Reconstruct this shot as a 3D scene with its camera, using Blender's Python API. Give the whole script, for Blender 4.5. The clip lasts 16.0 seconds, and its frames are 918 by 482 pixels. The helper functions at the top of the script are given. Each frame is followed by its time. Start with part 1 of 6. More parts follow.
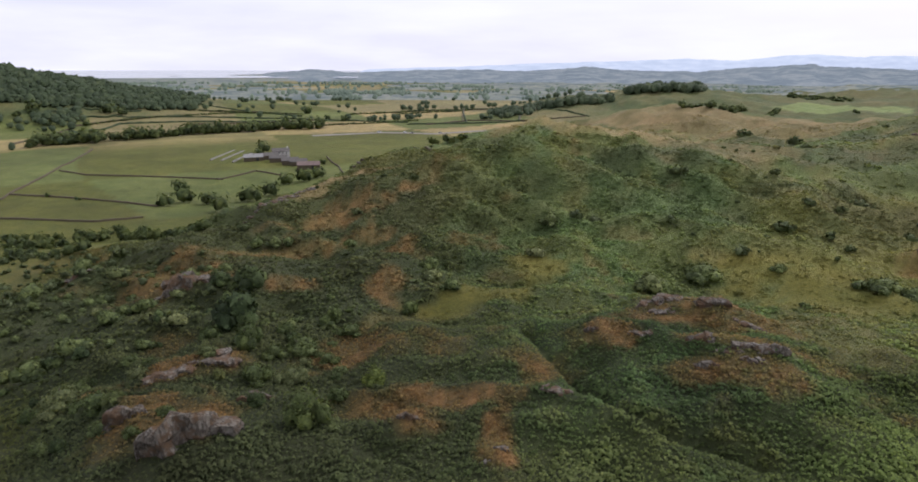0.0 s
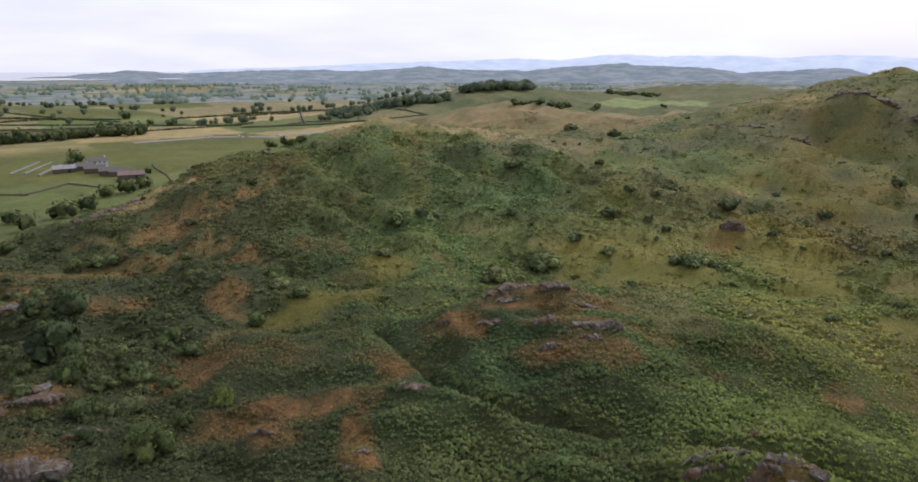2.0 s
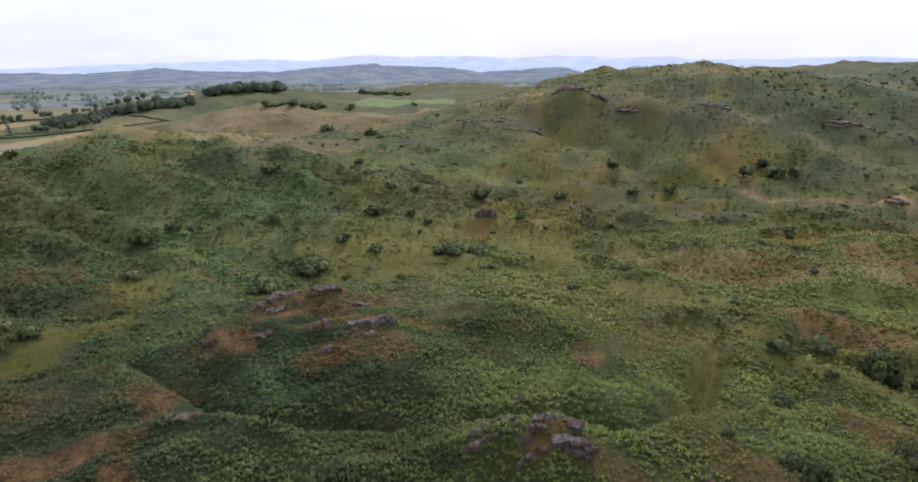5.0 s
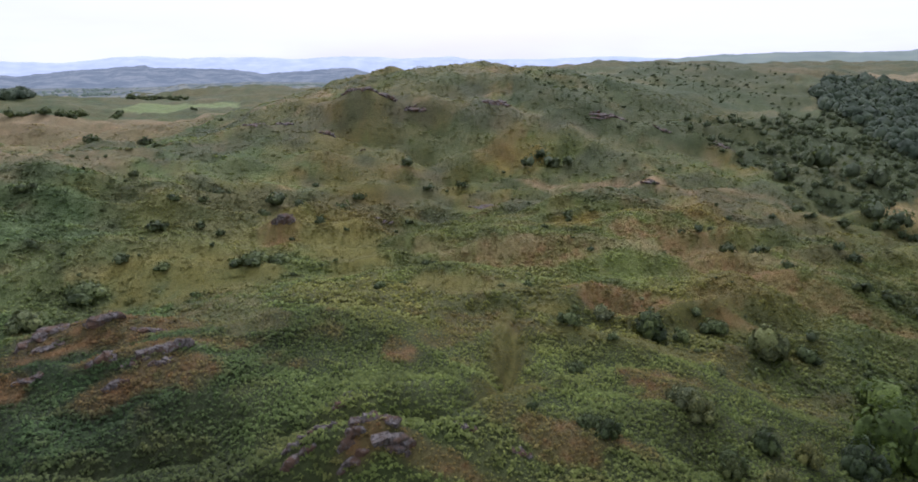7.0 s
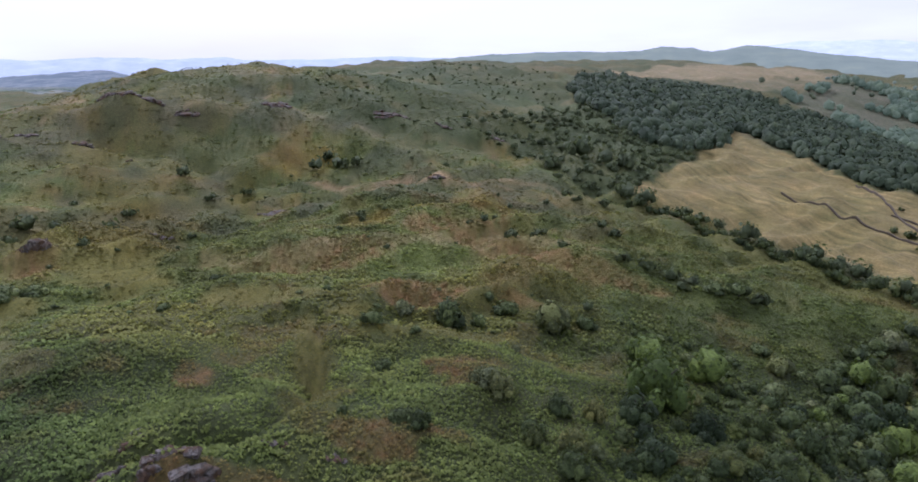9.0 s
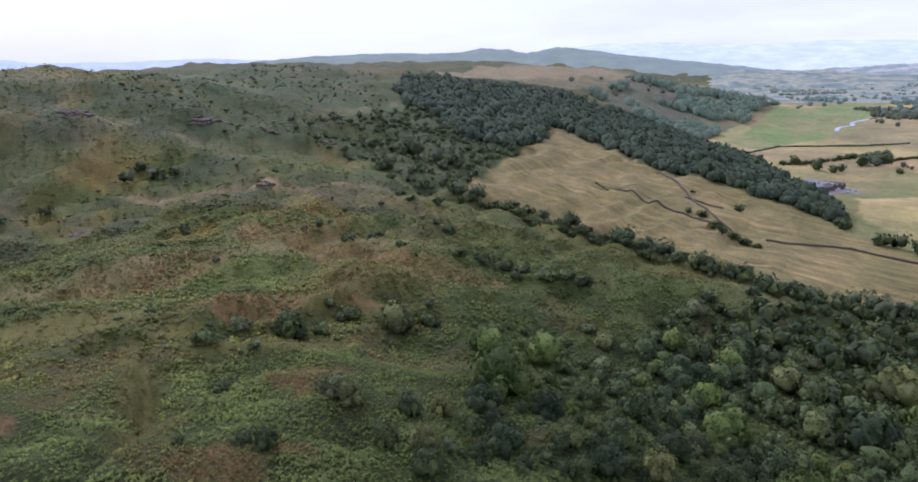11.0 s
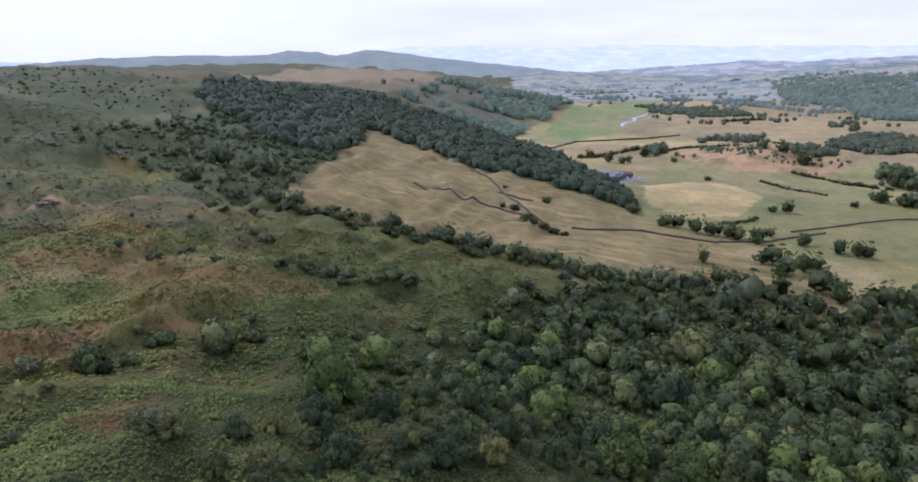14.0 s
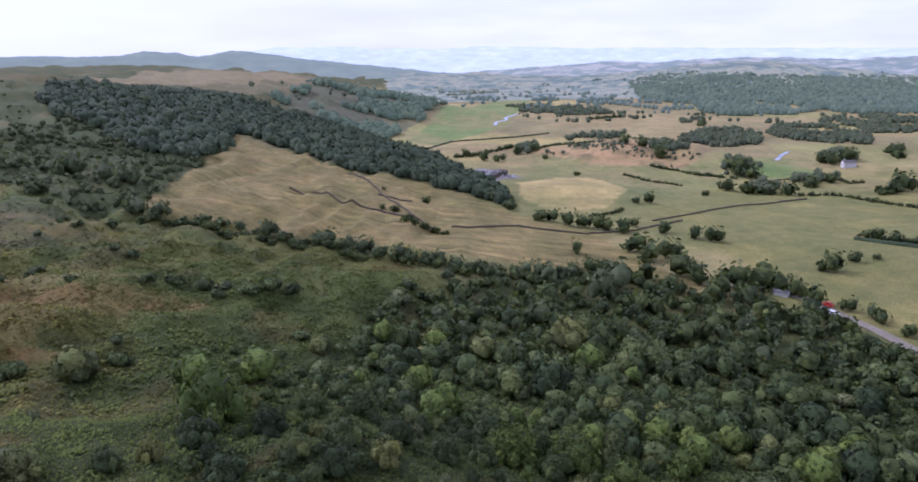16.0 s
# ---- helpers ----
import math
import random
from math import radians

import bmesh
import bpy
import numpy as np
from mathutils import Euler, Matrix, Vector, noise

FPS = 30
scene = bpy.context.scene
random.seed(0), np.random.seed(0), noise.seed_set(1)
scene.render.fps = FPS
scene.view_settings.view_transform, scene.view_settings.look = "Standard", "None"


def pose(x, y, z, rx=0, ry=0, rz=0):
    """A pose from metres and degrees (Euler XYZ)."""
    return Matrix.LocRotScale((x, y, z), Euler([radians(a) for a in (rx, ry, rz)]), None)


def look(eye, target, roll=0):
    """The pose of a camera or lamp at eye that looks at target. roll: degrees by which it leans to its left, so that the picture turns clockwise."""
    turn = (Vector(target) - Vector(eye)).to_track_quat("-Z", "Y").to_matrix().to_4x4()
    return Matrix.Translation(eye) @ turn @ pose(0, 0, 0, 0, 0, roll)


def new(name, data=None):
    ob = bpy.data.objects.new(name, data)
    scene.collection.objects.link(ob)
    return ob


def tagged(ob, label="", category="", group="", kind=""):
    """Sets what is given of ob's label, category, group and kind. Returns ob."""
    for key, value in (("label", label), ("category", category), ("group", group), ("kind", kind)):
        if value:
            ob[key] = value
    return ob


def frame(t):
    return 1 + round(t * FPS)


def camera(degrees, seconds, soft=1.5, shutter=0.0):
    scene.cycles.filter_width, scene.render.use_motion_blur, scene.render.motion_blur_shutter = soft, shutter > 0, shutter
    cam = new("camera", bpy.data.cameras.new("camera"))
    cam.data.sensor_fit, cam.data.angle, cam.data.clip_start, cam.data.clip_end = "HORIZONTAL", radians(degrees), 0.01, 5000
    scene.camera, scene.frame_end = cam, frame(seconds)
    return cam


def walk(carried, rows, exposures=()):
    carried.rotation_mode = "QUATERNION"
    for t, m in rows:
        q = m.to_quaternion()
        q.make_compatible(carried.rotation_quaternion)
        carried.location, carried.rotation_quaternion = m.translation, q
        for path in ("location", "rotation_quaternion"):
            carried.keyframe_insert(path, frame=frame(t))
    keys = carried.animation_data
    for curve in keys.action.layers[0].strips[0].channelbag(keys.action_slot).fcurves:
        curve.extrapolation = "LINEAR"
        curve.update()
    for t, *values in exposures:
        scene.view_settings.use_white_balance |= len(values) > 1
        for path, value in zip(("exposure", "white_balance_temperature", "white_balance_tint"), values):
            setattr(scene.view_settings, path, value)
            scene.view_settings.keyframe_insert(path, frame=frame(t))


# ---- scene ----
cam = camera(70.74, 16.0, soft=1.75)
# seconds, heading, tilt, lean; the drone hovers over the fell and turns to its right
ROWS = [
    (0.0, -0.08, -15.60, -0.31),
    (0.5, -2.90, -15.57, -0.29),
    (1.0, -6.71, -15.57, -0.27),
    (1.5, -10.49, -15.56, -0.23),
    (2.0, -13.99, -15.55, -0.17),
    (2.5, -17.37, -15.50, -0.15),
    (3.0, -20.60, -15.47, -0.09),
    (3.5, -23.74, -15.45, -0.06),
    (6.0, -43.94, -15.48, 0.17),
    (6.5, -48.56, -15.47, 0.26),
    (7.0, -53.15, -15.47, 0.35),
    (7.5, -57.71, -15.48, 0.44),
    (8.0, -62.17, -15.54, 0.46),
    (8.5, -66.87, -15.56, 0.57),
    (9.0, -71.80, -15.61, 0.64),
    (9.5, -76.59, -15.65, 0.70),
    (12.0, -91.77, -15.68, 0.87),
    (12.5, -94.45, -15.69, 0.83),
    (13.0, -97.10, -15.68, 0.84),
    (13.5, -99.89, -15.68, 0.83),
    (14.0, -102.73, -15.69, 0.81),
    (14.5, -105.51, -15.72, 0.82),
    (15.0, -108.30, -15.74, 0.82),
    (15.5, -110.98, -15.74, 0.82),
    (16.0, -113.59, -15.75, 0.83),
]


def drift(t):
    """The little way that the hovering drone drifts."""
    return 0.12 * t, -0.05 * t, 110.0 - 0.02 * t


walk(cam, [(t, pose(*drift(t), 90 + tilt, lean, yaw)) for t, yaw, tilt, lean in ROWS], [(0.0, 0.25, 5760, 20), (8.0, 0.3, 5150, 29), (16.0, 0.28, 4940, 37)])

# ---------------------------------------------------------------- daylight: bright thin overcast, low hazy sun
SUN_AZ, SUN_EL = 55.0, 42.0  # degrees clockwise from +y, and above the horizon
world = bpy.data.worlds.new("hazy_sky")
scene.world = world
world.use_nodes = True
wn, wl = world.node_tree.nodes, world.node_tree.links
wn.clear()
w_out, w_bg = wn.new("ShaderNodeOutputWorld"), wn.new("ShaderNodeBackground")
w_sky = wn.new("ShaderNodeTexSky")
w_sky.sky_type, w_sky.sun_disc = "NISHITA", False
w_sky.sun_elevation, w_sky.sun_rotation = radians(SUN_EL), radians(SUN_AZ)
w_sky.air_density, w_sky.dust_density, w_sky.ozone_density = 1.0, 4.0, 1.0
w_co, w_map = wn.new("ShaderNodeTexCoord"), wn.new("ShaderNodeMapping")
w_map.inputs["Scale"].default_value = (1.6, 1.6, 9.0)
w_noise, w_ramp, w_mix = wn.new("ShaderNodeTexNoise"), wn.new("ShaderNodeValToRGB"), wn.new("ShaderNodeMix")
w_noise.inputs["Scale"].default_value, w_noise.inputs["Detail"].default_value = 2.2, 6.0
w_ramp.color_ramp.elements[0].position, w_ramp.color_ramp.elements[1].position = 0.34, 0.66
w_ramp.color_ramp.elements[0].color = (0.76, 0.76, 0.76, 1)
w_ramp.color_ramp.elements[1].color = (0.97, 0.97, 0.97, 1)
w_mix.data_type = "RGBA"
w_mix.inputs["B"].default_value = (8.75, 8.6, 8.55, 1)  # thin cloud
wl.new(w_co.outputs["Generated"], w_map.inputs["Vector"])
wl.new(w_map.outputs["Vector"], w_noise.inputs["Vector"])
wl.new(w_noise.outputs["Fac"], w_ramp.inputs["Fac"])
wl.new(w_ramp.outputs["Color"], w_mix.inputs["Factor"])
wl.new(w_sky.outputs["Color"], w_mix.inputs["A"])
wl.new(w_mix.outputs["Result"], w_bg.inputs["Color"])
w_bg.inputs["Strength"].default_value = 0.1
wl.new(w_bg.outputs["Background"], w_out.inputs["Surface"])

sun = new("sun", bpy.data.lights.new("sun", "SUN"))
sun.data.energy, sun.data.angle, sun.data.color = 2.1, radians(12), (1.0, 0.93, 0.82)
sun.matrix_world = look((0, 0, 500), (-math.sin(radians(SUN_AZ)) * 500, -math.cos(radians(SUN_AZ)) * 500, 500 - 500 * math.tan(radians(SUN_EL))))

# ---------------------------------------------------------------- the lie of the land
EYE = 110.0  # the camera hovers this far above the datum; the valley floors lie at 3 to 30 m

# swells and hollows of the fell and its valleys: x, y, height, radius
FELL = [
    (85, -118, 49.8, 146),
    (180, -114, -56.0, 128),
    (-103, 96, -15.9, 25),
    (46, 267, 33.7, 90),
    (375, 287, 64.0, 126),
    (287, 176, -44.7, 88),
    (49, 139, 18.0, 39),
    (59, -44, -22.5, 33),
    (256, 97, 27.7, 74),
    (-132, 384, -53.0, 68),
    (-53, 358, 22.5, 108),
    (48, 188, -28.5, 55),
    (-148, -84, 9.0, 56),
    (-36, -79, -12.0, 48),
    (10, -23, 24.0, 35),
    (128, -140, -43.9, 55),
    (-288, -262, -13.8, 80),
    (254, -103, 19.2, 67),
    (107, -56, 10.0, 43),
    (123, -222, -27.7, 57),
    (-331, -215, 9.5, 82),
    (74, 63, 9.9, 13),
    (-84, 104, 9.1, 44),
    (111, 153, -2.6, 56),
    (70, -8, 5.3, 36),
    (104, 89, 5.4, 53),
]
DALES = [
    (400, 290, -6.5, 62),
    (1195, 179, 105.1, 485),
    (-825, 935, 87.6, 216),
    (2785, 272, 98.0, 889),
    (871, -335, -64.0, 232),
    (187, 575, 34.4, 78),
    (1679, -1802, 64.8, 331),
    (306, 1070, 40.3, 167),
    (762, 286, 21.2, 169),
    (1284, 258, -53.1, 190),
    (-111, -1269, 17.2, 475),
    (839, 1324, 36.9, 223),
    (1822, -579, -90.4, 354),
    (410, -405, -29.6, 104),
    (-299, 3174, -26.1, 416),
    (394, 2826, -25.2, 1001),
    (421, 2754, -25.0, 980),
    (996, -964, -61.8, 201),
    (-520, 589, -31.3, 129),
    (-371, 1107, 13.7, 175),
]


def sstep(a, b, v):
    k = np.clip((v - a) / (b - a), 0, 1)
    return k * k * (3 - 2 * k)


def lattice(ix, iy, seed):
    n = (ix.astype(np.int64) * 374761393 + iy.astype(np.int64) * 668265263 + seed * 974711) & 0x7FFFFFFF
    n = ((n ^ (n >> 13)) * 1274126177) & 0x7FFFFFFF
    return ((n ^ (n >> 16)) & 0xFFFF) / 65535.0


def vnoise(x, y, size, seed=0):
    """Smooth value noise, -1 to 1, with features of that size."""
    x, y = np.asarray(x, float) / size, np.asarray(y, float) / size
    ix, iy = np.floor(x), np.floor(y)
    fx, fy = x - ix, y - iy
    fx, fy = fx * fx * fx * (fx * (6 * fx - 15) + 10), fy * fy * fy * (fy * (6 * fy - 15) + 10)
    a, b = lattice(ix, iy, seed), lattice(ix + 1, iy, seed)
    c, d = lattice(ix, iy + 1, seed), lattice(ix + 1, iy + 1, seed)
    return 2 * ((a * (1 - fx) + b * fx) * (1 - fy) + (c * (1 - fx) + d * fx) * fy) - 1


def floor_of_valley(x, y):
    return EYE - 80 - 27 / (1 + np.exp(-np.clip((x * 0.55 - y * 0.83 - 120) / 90, -50, 50)))


def swell(x, y):
    z = 0
    for cx, cy, h, r in FELL + DALES:
        z = z + h * np.exp(-((x - cx) ** 2 + (y - cy) ** 2) / (2 * r * r))
    return floor_of_valley(x, y) + np.where(z < 0, 0.15 * z, z)


def fellness(x, y, z=None):
    """1 on the rough fell, 0 on the valley's fields."""
    z = swell(x, y) if z is None else z
    return sstep(6, 16, z - floor_of_valley(x, y) + 3 * vnoise(x, y, 60, 5))


def line_gap(x, y, run):
    """How far the points lie from a run of corners."""
    d = np.full(len(x), 1e9)
    for (ax, ay), (bx, by) in zip(run, run[1:]):
        t = np.clip(((x - ax) * (bx - ax) + (y - ay) * (by - ay)) / ((bx - ax) ** 2 + (by - ay) ** 2 + 1e-9), 0, 1)
        d = np.minimum(d, np.hypot(x - ax - t * (bx - ax), y - ay - t * (by - ay)))
    return d


def rises(x, y):
    """Small knolls under the outcrops, the worn trods, and the folds of the fell."""
    z = np.zeros(np.shape(x))
    k = np.hypot(x, y) < 520
    px, py = x[k], y[k]
    q = np.zeros(len(px))
    for cx, cy, w, h in OUTCROPS:
        q = q + 0.42 * h * np.exp(-((px - cx) ** 2 + (py - cy) ** 2) / (2 * (0.55 * w + 1.5) ** 2))
    for run in TRODS:
        q = q - 2.0 * np.exp(-(line_gap(px, py, run) / 1.8) ** 2)
    for h, w, run in SPURS:
        d = line_gap(px, py, run) * (1 + 0.35 * vnoise(px, py, 2.5 * w, 19))
        q = q + h * np.exp(-(d / w) ** 2)
    z[k] = q
    return z


def knolls(x, y):
    """Rises in the valley floor under the stubble field and the tussocky moor."""
    z = 0
    for poly, h, k in ((STRAW_RISE, 8.0, 0.5), (TUSSOCK_MOOR, 9.0, 0.5), (BIG_PASTURE, 2.0, 0.4)):
        p = np.array(poly)
        (cx, cy), (rx, ry) = p.mean(0), p.std(0)
        dome = np.exp(-(((x - cx) / (k * 2.2 * rx)) ** 2 + ((y - cy) / (k * 2.2 * ry)) ** 2))
        z = z + h * dome
        if poly is TUSSOCK_MOOR:
            z = z + dome * (5.0 * vnoise(x, y, 34, 45) + 2.5 * vnoise(x, y, 14, 46))
    return z


def height(x, y):
    x, y = np.asarray(x, float), np.asarray(y, float)
    z = swell(x, y)
    f = fellness(x, y, z)
    far = sstep(500, 1500, np.hypot(x, y))
    rough = 2.2 * vnoise(x, y, 34, 1) + 1.3 * (1 - 2.4 * np.abs(vnoise(x, y, 22, 10))) + 1.5 * vnoise(x, y, 13, 2) + 0.6 * vnoise(x, y, 6, 3)
    u, v = 0.82 * x - 0.57 * y, 0.57 * x + 0.82 * y
    bank = sstep(140, 200, np.hypot(x, y)) * (1 - far)
    rough = rough + bank * (1.9 * (1 - 2.6 * np.abs(vnoise(u / 3.2, v, 17, 151))) + 0.9 * vnoise(u / 2.5, v, 8, 152))
    rough = rough + 7 * far * vnoise(x, y, 160, 8) + 4 * far * vnoise(x, y, 60, 9)
    return z + f * rough + (1 - f) * 0.5 * vnoise(x, y, 70, 4) + rises(x, y) + knolls(x, y)

# ---------------------------------------------------------------- where things lie: x, y and radii or widths in metres
RUST_PATCHES = [(-53.5, 119, 14.9, 4.7, -24.2), (-49.6, 97.7, 10.3, 7.9, -26.9), (-21.3, 134, 8, 8.6, -9.1), (-3.3, 106, 16.1, 4.4, -1.8), (-45.2, 167, 7.9, 4, -15.1), (-19.8, 169, 4.6, 7.6, -6.7), (16.2, 117, 3.8, 5.4, 7.9), (57.4, 119, 12.9, 3.5, 25.8), (57.5, 138, 19.4, 7.4, 22.6), (58.2, 104, 3.9, 5.8, 29.3), (34.9, 128, 6.6, 4.4, 15.3), (-7.8, 101, 5.4, 6.5, -4.4), (-28.7, 215, 10.1, 3.9, -7.6), (-19.4, 201, 5.8, 5.6, -5.5), (-40.3, 238, 12.8, 11.3, -9.6), (-18.9, 248, 4.7, 3.2, -4.4), (-47.2, 228, 16.1, 5, -11.7), (6.7, 93, 2.9, 7.5, 4.1), (-59.2, 200, 18.6, 4.2, -16.4)]
RUST_PATCHES_b = [(-82.4, 179, 13.9, 17.6, -24.8), (-155, 226, 22.9, 18.6, -34.4), (93.8, 85.9, 2.5, 6.1, 47.5), (90.1, 36.8, 8, 3, 67.8), (128, 37.3, 6.3, 4.6, 73.7), (60.8, 54.7, 10.3, 2.5, 48), (186, 110, 20.1, 4.7, 59.4), (193, 122, 12.8, 5.1, 57.8), (176, 71.3, 13.4, 5.3, 68), (242, 78.3, 29.8, 6.8, 72.1), (223, 16, 15.8, 5.6, 85.9), (225, 40.6, 12.1, 4.4, 79.8), (420, 115, 20.5, 18.9, 74.7), (287, 81.1, 28.1, 7.7, 74.2), (260, 174, 17.5, 8.7, 56.1), (401, 146, 10.6, 5.4, 70), (310, 270, 33, 11.2, 48.9), (260, 291, 20.4, 15.3, 41.8), (396, 175, 15.4, 11.2, 66.1)]
RUST_PATCHES_c = [(224, 320, 19.3, 8.9, 35.1), (396, 224, 25.2, 7.1, 60.6), (385, 254, 25.4, 8.7, 56.6), (186, 39.8, 6.7, 2.8, 77.9), (147, 194, 6.4, 13.9, 37.2), (236, 247, 39.8, 5.4, 43.7), (224, 17.5, 15.8, 7.3, 85.5), (296, 37.9, 12.2, 3.2, 82.7), (309, 69.5, 22.5, 7.1, 77.3), (129, 39, 7.2, 5.2, 73.2), (116, -5.5, 7.2, 2.8, 92.7), (230, -112, 7.2, 6, 116), (214, -74.3, 5.4, 11.3, 109), (173, 73.5, 11.9, 3.5, 66.9), (416, 112, 15, 15.3, 74.9), (410, 181, 25.6, 10, 66.2), (748, 260, 41.6, 31.7, 70.9)]
RUST_PATCHES_d = [(310, 72.3, 26, 11, 76.9), (233, 78.8, 23.4, 6.9, 71.3), (221, 23.3, 19.1, 6.78, 84), (169, 73.6, 14.2, 7.33, 66.5), (125, 39.5, 5.94, 4.41, 72.5), (191, 107, 18.8, 7.27, 60.8), (391, 178, 23.4, 17.8, 65.6), (401, 126, 26.7, 14.4, 72.5), (232, 77.4, 19.9, 7.51, 71.5), (225, 58.1, 14.7, 5.91, 75.5), (174, 69.9, 14.5, 4.55, 68.2), (190, 117, 24.2, 8.52, 58.2), (48.8, 108, 9.63, 4.84, 24.4), (54.3, 134, 17.1, 3.97, 22), (83.7, 42.9, 8.1, 4.11, 62.9), (403, 109, 13.2, 14.6, 74.8), (230, 59.5, 24.8, 6.12, 75.5), (220, 40.4, 18.3, 5.3, 79.6), (124, 40.5, 8.87, 7.24, 71.9)]
RUST_PATCHES = RUST_PATCHES + RUST_PATCHES_b + RUST_PATCHES_c + RUST_PATCHES_d
DRY_PATCHES = [(168, 515, 48.6, 4.8, 18.1), (112, 340, 71.7, 6.5, 18.3), (137, 536, 32.1, 3.6, 14.4), (272, 471, 96, 27.1, 30.1), (-59.9, 203, 18.8, 1.9, -16.4), (61, 218, 12, 3.1, 15.6), (-13.5, 151, 8.3, 5.2, -5.1), (86.4, 143, 8.7, 16, 31.1), (85.9, 202, 10.6, 2.6, 23), (99.3, 563, 58.2, 18.5, 10), (-63.7, 263, 12.7, 10.6, -13.6), (-55.4, 271, 13, 5.4, -11.6), (-35.8, 274, 13, 3, -7.4), (287, 366, 32.8, 18.5, 38.1), (197, 532, 54.6, 24.8, 20.3), (179, 464, 76.2, 6.5, 21.1), (322, 271, 26.2, 2.4, 50), (84.2, 127, 9.3, 11.7, 33.6), (312, 149, 39.1, 3.1, 64.4)]
DRY_PATCHES_b = [(307, 128, 36.9, 8.7, 67.4), (364, 264, 37.4, 2.4, 54), (192, 121, 10.7, 2.6, 57.8), (240, 45.9, 22.6, 4.1, 79.2), (388, 144, 11.9, 3, 69.6), (694, 304, 13.6, 31.1, 66.4), (186, 130, 23.8, 7.4, 55.1), (280, 312, 15.4, 5.9, 41.9), (338, 66.6, 39.8, 3.7, 78.9), (214, 88, 23, 7.2, 67.6)]
DRY_PATCHES = DRY_PATCHES + DRY_PATCHES_b
BOG_PATCHES = [(7.7, 166, 12.7, 6.8, 2.6), (-1.8, 158, 9.3, 4.5, -0.7), (24.5, 193, 8.8, 9.8, 7.2), (104, 188, 24.6, 9.3, 28.9), (111, 175, 14.1, 5.5, 32.5), (106, 182, 9.7, 4, 30.3), (160, 170, 14.3, 28.7, 43.3), (108, 174, 24.1, 20, 32), (102, 189, 10.3, 5.8, 28.4), (246, 204, 49.9, 4.8, 50.3), (174, 189, 4.2, 9, 42.6), (120, 73.2, 1.9, 12.2, 58.6), (97.1, 59.4, 5.4, 12.8, 58.6), (147, 107, 18.1, 5.4, 54), (143, 57.3, 21.8, 4.9, 68.2), (147, 79.7, 7.2, 3.1, 61.5), (127, 80.4, 2.6, 17.5, 57.7), (120, 73.7, 3.9, 13.6, 58.5)]
STRAW_SLOPE = [(374, 20.2), (448, 1.5), (527, -20.5), (656, -51.1), (609, -74.2), (601, -98.3), (536, -111), (489, -123), (462, -162), (423, -192), (380, -204), (327, -230), (290, -224), (219, -214), (206, -204), (229, -195), (259, -168), (267, -137), (289, -99.7), (319, -66.2), (358, -24.3), (362, 3.8)]
STRAW_RISE = [(475, -260), (500, -316), (488, -347), (423, -334), (375, -278), (378, -240), (410, -229)]
GREEN_MEADOW = [(838, -286), (1238, -514), (1638, -857), (1624, -933), (987, -519), (907, -444), (790, -310)]
TUSSOCK_MOOR = [(661, -377), (713, -504), (679, -641), (554, -555), (490, -451), (545, -386)]
RIVER_MEADOW = [(511, -513), (496, -589), (409, -541), (421, -477)]
BIG_PASTURE = [(346, -261), (389, -404), (314, -528), (136, -245), (173, -249), (236, -254), (280, -284)]
FAR_STRAW_HILL = [(894, 101), (2340, -18.9), (2627, -391), (2385, -451), (1172, -133), (1044, -7.8)]
RUSSET_BROW = [(136, 585), (179, 566), (211, 555), (260, 546), (300, 480), (270, 420), (209, 410), (176, 470), (133, 508), (103, 600)]
BRIGHT_FIELD = [(418, 876), (511, 982), (610, 884), (538, 778), (444, 808)]
DARK_WOOD = [(730, 114), (832, 79.2), (867, 22.6), (991, -86.1), (934, -118), (920, -154), (914, -201), (859, -235), (730, -256), (595, -236), (500, -220), (465, -227), (416, -222), (387, -212), (400, -205), (426, -194), (466, -163), (499, -126), (544, -112), (608, -99.7), (632, -77.2), (676, -52.8), (545, -36.5), (520, -12), (516, 18.9), (585, 52.5), (642, 86.3)]
UPPER_SCRUB = [(427, 146), (652, 76), (544, 2.5), (513, -20.4), (374, 19.8), (361, 45.3), (381, 60.6), (406, 113)]
UPPER_FELL = [(426, 265), (829, 307), (783, 142), (669, 100), (427, 146), (405, 112), (377, 162), (376, 238)]
SCRUB_WOOD = [(169, -17.8), (194, -37.7), (222, -61.8), (241, -101), (257, -147), (260, -187), (232, -204), (212, -208), (191, -228), (171, -240), (151, -238), (129, -235), (104, -235), (65.9, -185), (81.1, -157), (114, 1.3), (131, -16.3)]
SCRUB_THICK = [(192, 14.5), (208, -23.2), (171, -21.8), (172, -37.7), (191, -62.8), (216, -73.5), (237, -113), (256, -193), (112, -89.7), (99.9, 12.2), (118, 6.96), (134, -6.93), (152, 1.82)]
WEST_SCRUB = [(-182, 245), (-125, 227), (-77.1, 193), (-45.3, 154), (-26.1, 147), (-21, 116), (-31.2, 102), (-32.8, 87.2), (-77.9, 95.3)]
BROWN_HILL = [(939, 100), (1483, 54), (2620, -39.2), (2640, -413), (2384, -534), (1103, -188), (1025, -107), (1059, -36.3), (991, 38.2)]
